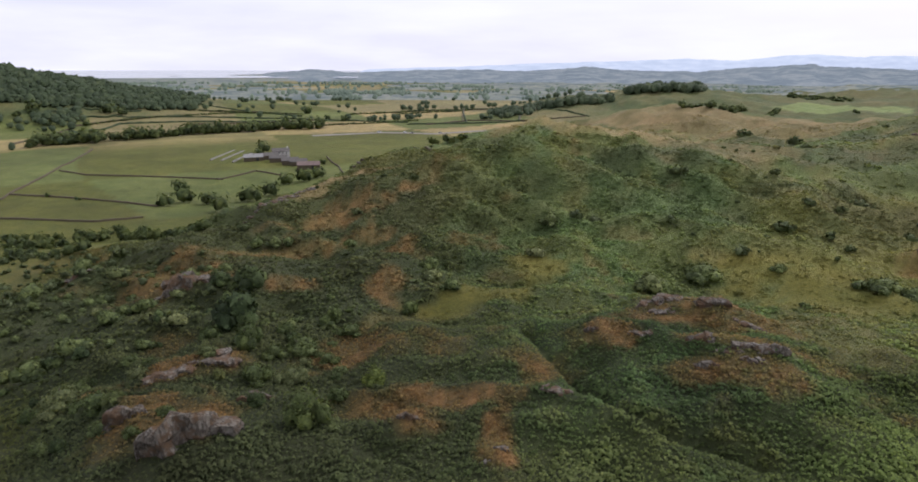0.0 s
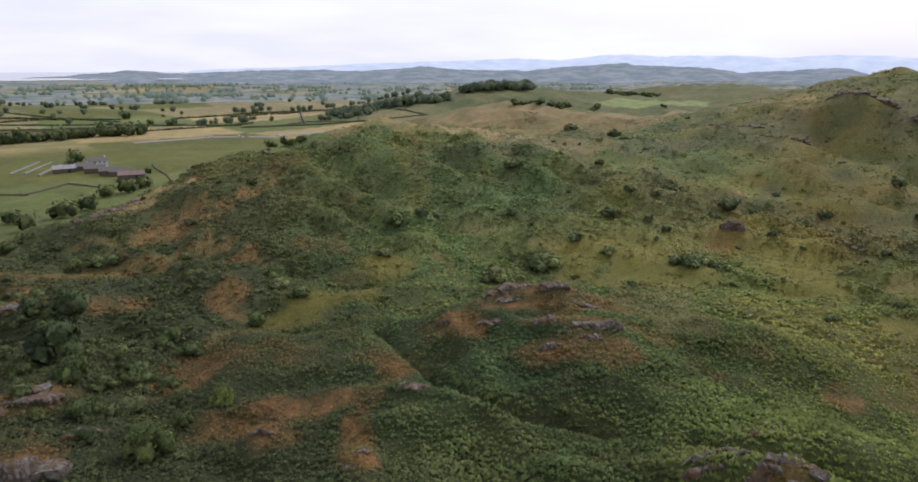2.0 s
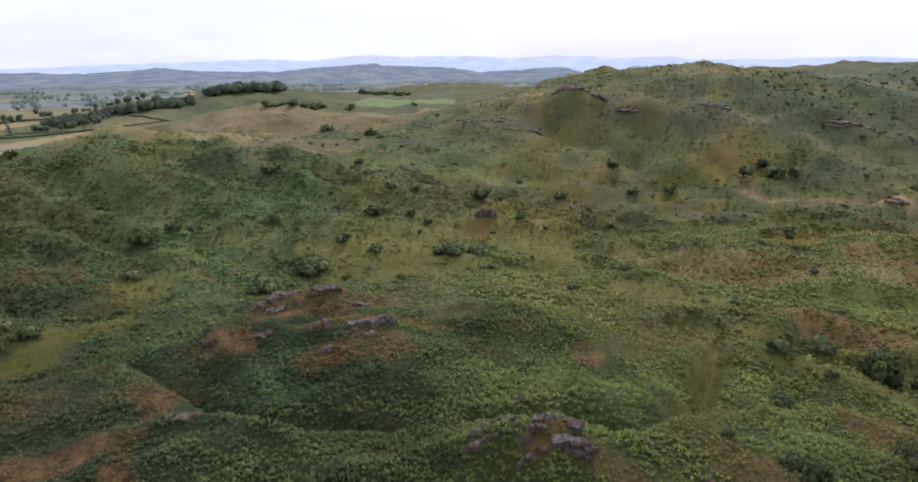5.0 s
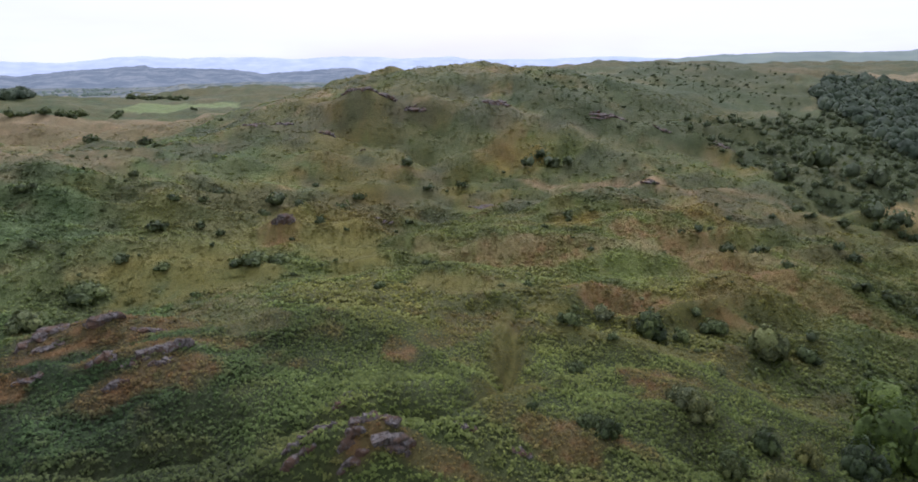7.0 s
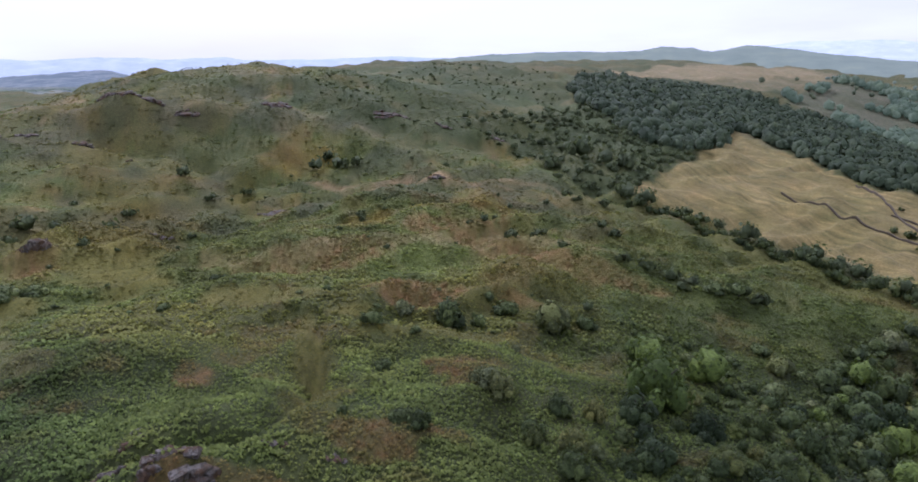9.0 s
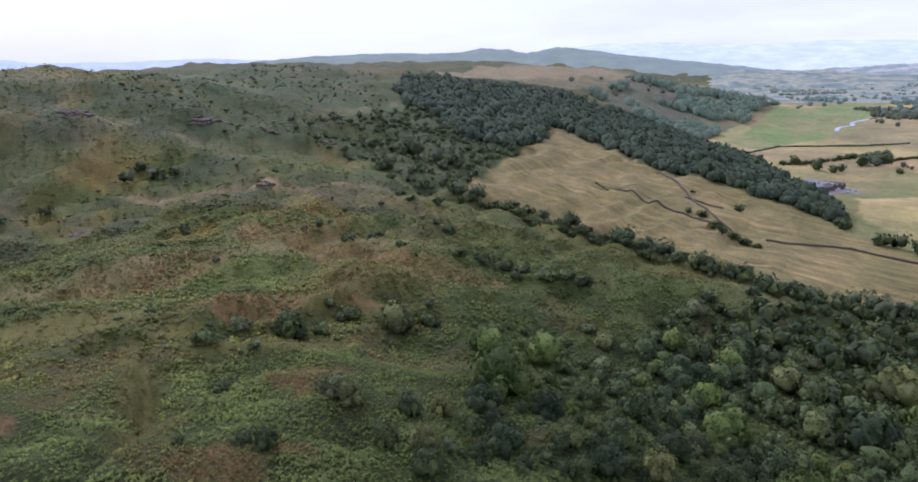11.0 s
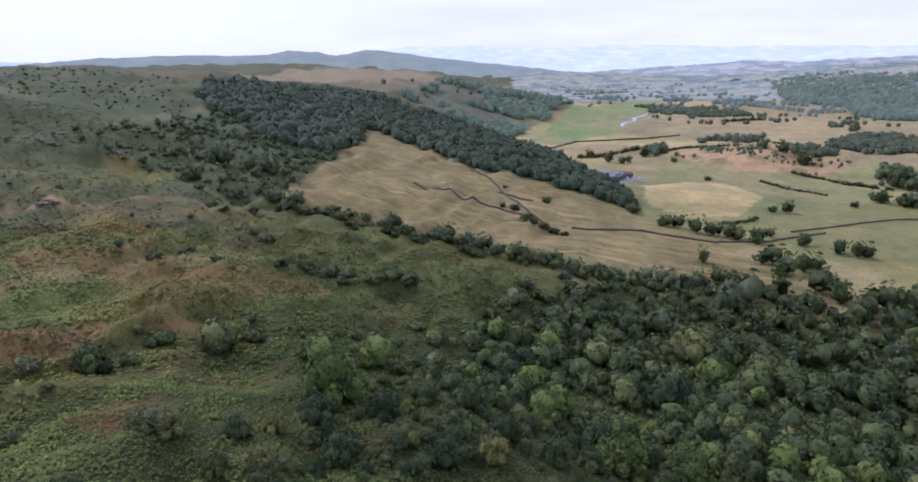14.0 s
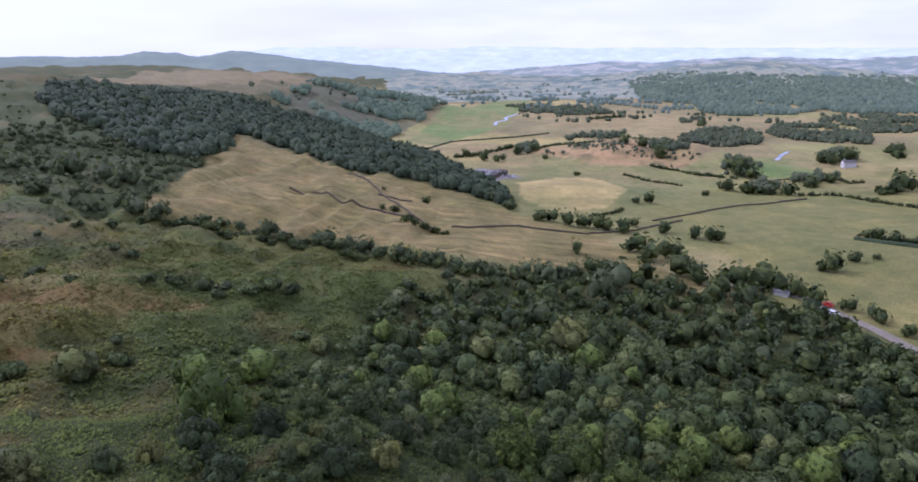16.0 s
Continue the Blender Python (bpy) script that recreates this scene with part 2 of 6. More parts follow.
FLANK_WOOD = [(1026, -136), (1178, -222), (2259, -587), (2096, -723), (1236, -487), (1053, -393), (971, -333), (858, -264), (913, -234), (949, -192), (977, -157)]
EAST_WOOD = [(1715, -1331), (1709, -1446), (1586, -1524), (1416, -1582), (1322, -1706), (1296, -1918), (1535, -2566), (736, -1247), (830, -1147), (925, -1206), (878, -1037), (973, -989), (1053, -1004), (1173, -1100), (1370, -1107)]
COPSES = [
    [(682, -614), (733, -707), (726, -775), (636, -717), (566, -639), (567, -572), (602, -552)],
    [(667, -759), (769, -910), (730, -956), (609, -846), (532, -783), (486, -717), (512, -694), (576, -705)],
    [(518, -533), (522, -557), (467, -527), (433, -498), (441, -476), (452, -467)],
    [(401, -436), (413, -468), (409, -507), (402, -551), (385, -536), (382, -482), (362, -451), (376, -428)],
    [(479, -616), (475, -646), (437, -627), (422, -601), (445, -590)],
    [(353, -560), (351, -574), (331, -547), (328, -514)],
    [(687, -953), (714, -1176), (538, -893), (582, -855)],
    [(1354, -708), (1315, -795), (1210, -866), (1091, -811), (1080, -693), (1206, -686)],
    [(600, -485), (613, -534), (570, -531), (541, -497), (567, -471)],
    [(2092, -826), (2007, -1016), (1850, -943), (1870, -777)],
    [(762, -490), (784, -543), (777, -600), (733, -566), (721, -500), (726, -471)],
    [(704, -381), (718, -414), (673, -399), (643, -367), (658, -360)],
]
# field walls, each a run of corners
WALL_RUNS = [
    [(-297, 480), (-267, 461), (-168, 456)],
    [(-275, 391), (-224, 383), (-178, 374)],
    [(-271, 375), (-300, 477), (-340, 604)],
    [(-171, 454), (-153, 488), (-131, 471)],
    [(-239, 328), (-190, 328), (-170, 343)],
    [(-111, 546), (-11.3, 289)],
    [(-439, 637), (-451, 770), (-357, 884)],
    [(-366, 928), (-227, 967)],
    [(-330, 812), (-234, 861), (-180, 903)],
    [(-40.3, 843), (13.3, 900), (88.8, 852), (166, 857)],
    [(11.4, 1117), (5.2, 888)],
    [(97, 997), (80.1, 857)],
    [(-162, 992), (-3.5, 1105), (131, 945)],
    [(439, -65.9), (394, -94.3), (374, -111), (340, -132)],
    [(500, -122), (432, -125), (363, -126), (343, -135)],
    [(340, -143), (344, -189), (317, -223)],
    [(422, -122), (403, -140)],
    [(332, -284), (348, -379), (345, -443)],
    [(414, -477), (404, -538)],
    [(320, -225), (316, -257), (324, -302)],
]
FELL_SHRUBS = [(-51.4, 142, 11.5, 2), (-54.1, 162, 10.2, 1), (-63.2, 164, 5.7, 2), (-25.3, 98.1, 9.8, 1), (-45.4, 130, 7.7, 1), (-15.9, 112, 4.9, 3), (-30.4, 151, 5.1, 1), (-12.5, 158, 4.6, 1), (-8.3, 185, 7.4, 0), (33.4, 228, 8.6, 0), (43, 228, 6.9, 0), (49.8, 230, 7, 0), (77, 224, 4.9, 0), (25.2, 200, 6.9, 0), (93.8, 203, 5.9, 0), (117, 223, 7, 0), (99.5, 190, 5.3, 0), (-17, 255, 4.2, 0), (-55.9, 207, 6, 0), (-36.3, 229, 5.2, 0), (-102, 185, 8, 0), (-84.8, 132, 9.2, 0), (-60.8, 207, 6.9, 0), (-121, 222, 8.5, 0)]  # x, y, crown width, kind
FELL_SHRUBS_b = [(-114, 188, 8.3, 0), (-122, 174, 10.1, 0), (-130, 198, 8.9, 0), (-81, 157, 6.8, 0), (-85.3, 148, 7.6, 0), (-34.4, 133, 8.2, 0), (-25.8, 145, 6.7, 0), (-32.2, 149, 5.4, 0), (-39.8, 129, 5.4, 0), (-33.3, 118, 7.5, 0), (-21.8, 107, 4.5, 0), (-39.7, 116, 7.5, 0), (-76.8, 113, 8.2, 0), (-64.9, 106, 7.6, 0), (-94.5, 131, 9.5, 0), (-69.6, 133, 5.3, 0), (-66.8, 207, 6.1, 0), (-75.1, 221, 6.5, 0), (-35.9, 209, 5.2, 0), (-1.9, 168, 6.5, 0), (-7.1, 176, 6.1, 0), (157, 246, 9.1, 0), (130, 206, 5.9, 0), (128, 214, 5.6, 0)]
FELL_SHRUBS_c = [(122, 177, 6.1, 0), (91.4, 258, 6, 0), (-21.9, 257, 2.8, 0), (182, 338, 7, 0), (-65.8, 140, 6.6, 0), (-55.7, 135, 5.7, 0), (115, 221, 7.9, 0), (169, 223, 11.9, 0), (160, 219, 7, 0), (184, 226, 8.6, 0), (201, 217, 11, 0), (166, 192, 5.7, 2), (205, 181, 5.1, 0), (92.1, 202, 5.8, 2), (76.2, 225, 4.4, 0), (245, 124, 4.1, 2), (253, 67.3, 3.4, 2), (245, 76.1, 3.4, 2), (245, 69.8, 4.3, 2), (244, 58.1, 6.6, 0), (250, 48.7, 6.2, 1), (279, 67.4, 4, 2), (298, 54.2, 3.9, 2), (239, 37.1, 5.5, 0)]
FELL_SHRUBS_d = [(272, 19.9, 6.7, 0), (161, 55.6, 10.4, 1), (158, 68.3, 5, 0), (141, 70, 6.8, 0), (177, 43.6, 8.2, 0), (173, 28.6, 11.4, 2), (180, 49.3, 4.7, 0), (186, 20.6, 5.5, 1), (178, 19.5, 6.7, 1), (91.7, 37, 4.4, 1), (91.7, 41, 4, 0), (87.6, 49.3, 2.7, 0), (121, 57.9, 5.1, 0), (146, 33.2, 3.3, 0), (116, 29.4, 7.9, 2), (119, 17.8, 6.1, 1), (120, 10.4, 6.1, 1), (104, 19.8, 4.8, 1), (315, 186, 10.1, 2), (328, 180, 12.3, 2), (331, 170, 9.5, 2), (332, 188, 9.1, 2), (260, 228, 8.3, 2), (251, 206, 7.2, 0)]
FELL_SHRUBS_e = [(265, 196, 6.7, 0), (129, 125, 4.5, 0), (76.6, 192, 11.8, 0), (57.8, 183, 11, 0), (122, 174, 9.2, 0), (129, 171, 8.1, 0), (119, 180, 6.1, 0), (164, 137, 4.5, 0), (161, 94.1, 3.2, 0), (140, 57.6, 3.6, 0), (207, 242, 5.3, 0), (218, 222, 6.9, 0), (142, 233, 6, 0), (129, 232, 5.9, 0), (88.2, 259, 6.5, 0), (195, 442, 13.2, 0), (194, 373, 11.5, 0), (155, 246, 5.4, 0), (136, 274, 5.6, 0), (178, 236, 5.5, 0), (213, 118, 3.2, 0), (167, 136, 4.1, 0), (325, 123, 4.5, 0), (351, 123, 5.5, 0)]
FELL_SHRUBS_f = [(463, 765, 11.4, 0), (261, 397, 5.2, 0), (216, 223, 5.7, 0), (202, 93.4, 3.8, 0), (374, 44.4, 8.3, 0), (343, 52.5, 7.1, 0), (325, 30.2, 7.9, 0), (320, 42.5, 6.6, 0), (352, 13.7, 8.5, 0), (362, 59.3, 8.8, 0), (429, 56.3, 19.8, 1), (440, 67.9, 16.3, 1), (429, 40.7, 18.2, 1), (413, 25.1, 17.5, 1), (380, 68.6, 14.2, 0), (140, -1.6, 16.1, 3), (162, 2.6, 13.7, 3), (168, -13.6, 14.6, 3), (174, 28.9, 10.8, 2), (161, 55.9, 10, 1), (159, 68.8, 7.1, 0), (178, 44.1, 8.2, 0), (163, 47.8, 5, 1), (166, -57.8, 11.2, 3)]
FELL_SHRUBS_g = [(148, -58.4, 14.1, 3), (123, -66.7, 14.7, 3), (190, -34.4, 8.1, 2), (128, 2.5, 8.8, 2), (102, 12.2, 6.5, 1), (90.6, 37.3, 4, 1), (92.2, 41.1, 4.7, 0), (119, 16.9, 4.5, 1), (124, 10.5, 3.6, 0), (118, -2.4, 4.3, 1), (199, -30, 6.7, 0), (250, 50.7, 5.2, 0), (247, 45.8, 4.2, 0), (247, 58.9, 6.2, 0), (273, 25.4, 5.6, 1), (270, 20.3, 6.1, 2), (239, 35.8, 4.6, 0), (238, 14, 6.8, 0), (245, 5.3, 9.3, 0), (247, -2.8, 9.9, 0), (238, -10.6, 9.1, 0), (232, -18.1, 8.9, 0), (233, -26, 9.4, 0), (234, -33, 8.2, 0)]
FELL_SHRUBS_h = [(230, -6.9, 6.6, 0), (229, -73.2, 11.6, 0), (238, -80.7, 8.2, 0), (213, -84.1, 11.3, 1), (221, -103, 11, 0), (205, -89.9, 11.1, 2), (208, -124, 13.3, 1), (131, -11.7, 8.3, 2), (146, -23.6, 9.2, 1), (141, -34.5, 10.6, 2), (147, -43.9, 6.4, 1), (184, -89.1, 13.6, 2), (122, -36.7, 9.6, 1), (110, -21.4, 8.6, 2), (156, -97.6, 15.2, 2), (187, -125, 15.7, 1), (223, -164, 16.1, 2), (231, -179, 19.6, 2), (246, -152, 16.7, 2), (106, 20.8, 5.8, 1), (96.9, 11.5, 6.5, 1), (118, 32.7, 7.6, 0), (106, -16.1, 5.9, 1), (118, -47.6, 8.4, 1)]
FELL_SHRUBS_i = [(247, 126, 5.2, 0), (246, 70.2, 4.8, 2), (245, 75.9, 4.3, 0), (361, 21, 13.9, 2), (356, 11.1, 11.4, 1), (354, 1.1, 8.7, 0), (352, -8.4, 12.1, 0), (347, -17.1, 9.8, 0), (349, -25.2, 7.8, 1), (340, -33.5, 9.9, 0), (333, -38.3, 12.8, 2), (321, -43.4, 9.8, 0), (313, -52, 8.5, 0), (310, -58.9, 11.9, 0), (300, -62.8, 11.1, 1), (294, -69.8, 9.5, 2), (294, -76.8, 12.2, 2), (286, -78.9, 7.6, 0), (284, -83.5, 8.4, 1), (273, -88, 10.2, 2), (270, -92.4, 11, 0), (270, -100, 7.8, 0), (265, -104, 10.2, 2), (261, -111, 11.2, 0)]
FELL_SHRUBS_j = [(259, -115, 7, 2), (258, -122, 11.7, 0), (254, -127, 11.6, 0), (254, -137, 7.9, 1), (255, -144, 10.9, 1), (252, -150, 10.9, 2), (252, -159, 8.1, 1), (252, -167, 10, 2), (246, -172, 7, 1)]
FELL_SHRUBS_k = [(122, -64.5, 11, 3), (118, -108, 12, 3), (145, -55.5, 13, 3), (103, -84.8, 11, 3), (94.6, -142, 11, 3), (138, -97, 11, 2), (171, -102, 8, 2), (150, -102, 10, 1), (192, -152, 10, 2), (182, -151, 9, 2), (211, -125, 7, 1), (228, -172, 9, 2), (252, -154, 9, 2), (158, -153, 8, 1), (173, -185, 10, 1), (153, -184, 13, 1), (135, -175, 13, 1), (176, -203, 10, 2), (151, -202, 12, 1), (131, -128, 10, 1), (123, -138, 7, 0), (110, -165, 10, 1), (165, -203, 9, 1), (249, -102, 7, 1), (256, -129, 7, 1)]
FELL_SHRUBS = FELL_SHRUBS + FELL_SHRUBS_k + FELL_SHRUBS_b + FELL_SHRUBS_c + FELL_SHRUBS_d + FELL_SHRUBS_e + FELL_SHRUBS_f + FELL_SHRUBS_g + FELL_SHRUBS_h + FELL_SHRUBS_i + FELL_SHRUBS_j
VALLEY_TREES = [(-180, 413, 13.3, 1), (-174, 377, 12.3, 2), (-168, 388, 14.1, 1), (-153, 387, 13.1, 1), (-135, 362, 14.3, 1), (-129, 395, 16.9, 1), (-120, 410, 14.2, 1), (-117, 442, 12.6, 1), (-108, 450, 12.8, 1), (-101, 462, 13, 1), (-174, 578, 15.4, 1), (-172, 559, 10.7, 1), (-250, 388, 5.1, 0), (-228, 380, 4.9, 0), (-108, 515, 7.7, 1), (-80.3, 495, 5.5, 0), (-517, 802, 24.2, 2), (-478, 764, 11.5, 0), (-180, 903, 11.7, 1), (-154, 887, 13.1, 1), (-222, 980, 16.4, 1), (-523, 778, 11.9, 0), (-448, 846, 20.9, 1), (-432, 845, 17.2, 1)]  # x, y, crown width, kind
VALLEY_TREES_b = [(-440, 776, 11.4, 0), (-116, 909, 8.3, 0), (-24.9, 638, 14, 0), (-5.2, 317, 8.7, 0), (1.9, 316, 6.9, 0), (403, -151, 9.6, 1), (382, -113, 5.9, 2), (434, -130, 4.2, 0), (376, -119, 8.8, 0), (354, -119, 9.1, 0), (342, -120, 8.8, 0), (342, -126, 8.9, 0), (337, -131, 8.1, 0), (330, -134, 5.3, 0), (408, -204, 12.7, 1), (358, -214, 13.2, 1), (355, -221, 11.7, 1), (342, -224, 13.8, 1), (338, -233, 13.1, 1), (330, -238, 13.7, 1), (325, -241, 11.4, 1), (326, -264, 9.4, 1), (316, -248, 15, 1), (303, -269, 11.4, 1)]
VALLEY_TREES_c = [(276, -227, 16.9, 1), (260, -222, 18.1, 1), (261, -233, 16.5, 1), (235, -218, 17.1, 1), (225, -221, 16.9, 1), (275, -278, 14.7, 1), (284, -275, 11.1, 1), (284, -192, 9.7, 1), (224, -201, 4.6, 0), (380, -318, 11.9, 1), (380, -308, 9.1, 1), (208, -291, 14.9, 2), (209, -310, 8.4, 1), (205, -320, 5, 1), (211, -230, 17.9, 2), (205, -240, 18.1, 2), (199, -244, 15, 2), (193, -248, 13.8, 2), (209, -219, 17.4, 2), (194, -221, 17, 1), (184, -250, 11.9, 2), (444, -480, 24, 1), (430, -476, 20.1, 1), (470, -491, 18.7, 1)]
VALLEY_TREES_d = [(402, -417, 21.4, 0), (384, -424, 19, 0), (375, -440, 21.3, 0), (364, -447, 19.1, 0), (377, -489, 19.3, 0), (379, -514, 17.6, 0), (438, -590, 22.8, 1), (448, -589, 20.3, 1), (434, -610, 20.5, 1), (328, -529, 22.9, 1), (325, -510, 20, 0), (620, -321, 10.2, 1), (601, -361, 9, 1), (653, -357, 16.4, 2), (660, -380, 16.7, 2), (630, -302, 15.4, 2), (612, -310, 12.6, 2), (667, -297, 13.4, 2), (232, -358, 11.9, 0), (220, -358, 11.7, 0), (212, -360, 9.3, 0), (237, -358, 9.6, 0), (390, -385, 7.1, 1), (162, -256, 8.7, 2)]
VALLEY_TREES_e = [(171, -254, 8.8, 2), (157, -253, 8.6, 2), (144, -252, 8.4, 2), (545, -469, 26.3, 2), (587, -479, 20.8, 2), (609, -471, 21.1, 2), (577, -520, 18.5, 2), (510, -342, 9, 0)]
VALLEY_TREES = VALLEY_TREES + VALLEY_TREES_b + VALLEY_TREES_c + VALLEY_TREES_d + VALLEY_TREES_e
BELTS = [
    (3, [(-441, 776), (-402, 829), (-357, 884), (-297, 944)]),
    (3, [(-366, 928), (-295, 936), (-227, 967)]),
    (3.5, [(-162, 992), (-87.1, 1045), (-3.5, 1105)]),
    (3, [(-168, 823), (-118, 852), (-55.2, 899)]),
    (3.5, [(-95.4, 1000), (-39.9, 1044), (32, 1081)]),
    (5, [(353, 19.1), (340, -15.8), (314, -44.1), (286, -68), (265, -92), (252, -114), (248, -141), (240, -167)]),
    (14, [(-411, 620), (-392, 645), (-353, 672), (-324, 689), (-299, 717), (-256, 743), (-218, 774), (-166, 791)]),
    (6, [(471, -199), (446, -203), (418, -204), (387, -207), (410, -215), (453, -217)]),
    (6, [(182, 545), (201, 543), (219, 528), (407, 836)]),
    (7, [(535, 1068), (609, 1115), (629, 1049)]),
    (5, [(604, 1212), (624, 1157), (665, 1111)]),
    (6, [(663, -281), (664, -303), (683, -335), (709, -373), (715, -395)]),
    (3.5, [(358, -447), (341, -471), (312, -471), (281, -475)]),
    (3, [(243, -358), (227, -358), (209, -360)]),
    (3, [(361, -253), (361, -272), (367, -287)]),
    (3, [(401, -542), (368, -521), (364, -537)]),
    (6, [(325, -497), (324, -522)]),
    (3.5, [(669, -385), (697, -448), (713, -504)]),
    (7, [(802, -768), (918, -884)]),
    (4, [(522, -434), (467, -444), (435, -463)]),
    (3, [(495, -384), (462, -386), (432, -399)]),
    (7, [(986, -682), (1026, -790)]),
    (9, [(438, -671), (447, -704), (409, -643)]),
    (5, [(-209, 284), (-194, 285), (-183, 290), (-171, 293), (-164, 305), (-126, 253), (-110, 244), (-92.4, 228)]),
    (6, [(-202, 274), (-183, 268), (-173, 278), (-160, 287)]),
    (5, [(-186, 252), (-157, 236), (-140, 234)]),
]
HEDGES = [
    [(-511, 818), (-465, 850), (-423, 880)],
    [(-496, 790), (-442, 821), (-339, 872), (-227, 903), (-67, 872)],
    [(-413, 759), (-409, 793), (-348, 826), (-209, 878)],
    [(-449, 710), (-431, 730), (-413, 759)],
    [(-388, 987), (-321, 959), (-222, 936)],
    [(-82, 1070), (11, 1100), (104, 993)],
    [(7, 1100), (11.7, 864)],
    [(96, 989), (79, 860)],
    [(-66, 851), (8.5, 858), (140, 856)],
    [(72, 1060), (120, 960), (172, 857)],
    [(237, -347), (221, -349), (205, -353)],
    [(744, -275), (815, -344), (818, -443), (839, -511)],
]
OUTCROPS = [(-41.6, 89.5, 16, 9.5), (-55.2, 95.7, 8, 5.7), (-72.2, 164, 15.4, 6.4), (-55.3, 115, 11.5, 3.7), (-47, 119, 9, 3.1), (-37.1, 107, 7.3, 2.6), (-8, 96.4, 3.5, 8), (6.9, 88.8, 2.9, 4.7), (4.4, 85.4, 1.9, 2.9), (17.9, 105, 6.6, 2.2), (50.2, 144, 12.4, 3.3), (57.7, 137, 8.6, 3.8), (63.8, 129, 8.4, 2.5), (58.2, 113, 9.1, 4.4), (47, 111, 5.6, 2.7), (48.6, 119, 5.1, 4.2), (28.8, 128, 3.6, 3.1), (38.9, 126, 5.2, 1.4), (-114, 186, 7.4, 3.2), (-63.7, 263, 12.5, 3.3), (-70.5, 249, 9.6, 3.7), (-66.6, 255, 9.7, 3.2), (54.1, 70.1, 4.8, 3.2), (57.7, 67.4, 5.7, 2.5)]  # x, y, width, height
OUTCROPS_b = [(56.5, 61, 4.6, 3.4), (60.2, 55.4, 6.3, 4), (60.2, 59.9, 5.5, 1.6), (73.2, 53.2, 4.4, 1.3), (76, 44.6, 3.8, 1.5), (151, 195, 9.2, 5.6), (153, 201, 8.5, 3.1), (353, 233, 19.2, 8.4), (293, 292, 12.8, 8.3), (302, 285, 15.1, 8.3), (287, 298, 9.8, 6.6), (312, 267, 14.9, 5.8), (401, 142, 11.6, 3.4), (411, 109, 11.7, 6.8), (199, 189, 8.7, 2.8), (252, 173, 14.2, 1.9), (66.9, 72.9, 3.1, 1.6), (228, 314, 14.1, 4.7), (245, 309, 10.8, 3.9), (253, 282, 10.4, 3.8), (392, 180, 11.8, 3.5), (254, 256, 3.3, 8.7), (310, 114, 4.3, 3.4), (404, 171, 12, 3.5)]
OUTCROPS_c = [(307, 113, 9.1, 4.7), (396, 179, 19.7, 6.1), (416, 108, 15.7, 5.2)]
OUTCROPS_d = [(-68.3, 254, 10, 3), (-74.6, 248, 8, 2.6), (-79.3, 245, 7, 2.2), (-44.1, 292, 7, 2.5), (52.5, 114, 6, 1.6), (55.6, 110, 5, 2), (47.1, 139, 7, 1.8), (64.9, 71, 4, 1.2), (52.5, 68.1, 5, 2.2), (55.3, 58.8, 5, 2.4), (59.4, 54.7, 4, 2)]
OUTCROPS = OUTCROPS + OUTCROPS_b + OUTCROPS_c + OUTCROPS_d
TRODS = [
    [(16.3, 135), (18.8, 124), (21.1, 119), (24.2, 110), (27.2, 99.7), (34.8, 91.7), (47.4, 87.8)],
    [(134, 81.5), (118, 72), (94.1, 61.5), (75.1, 57), (63.8, 64.4), (58.3, 77.8)],
]

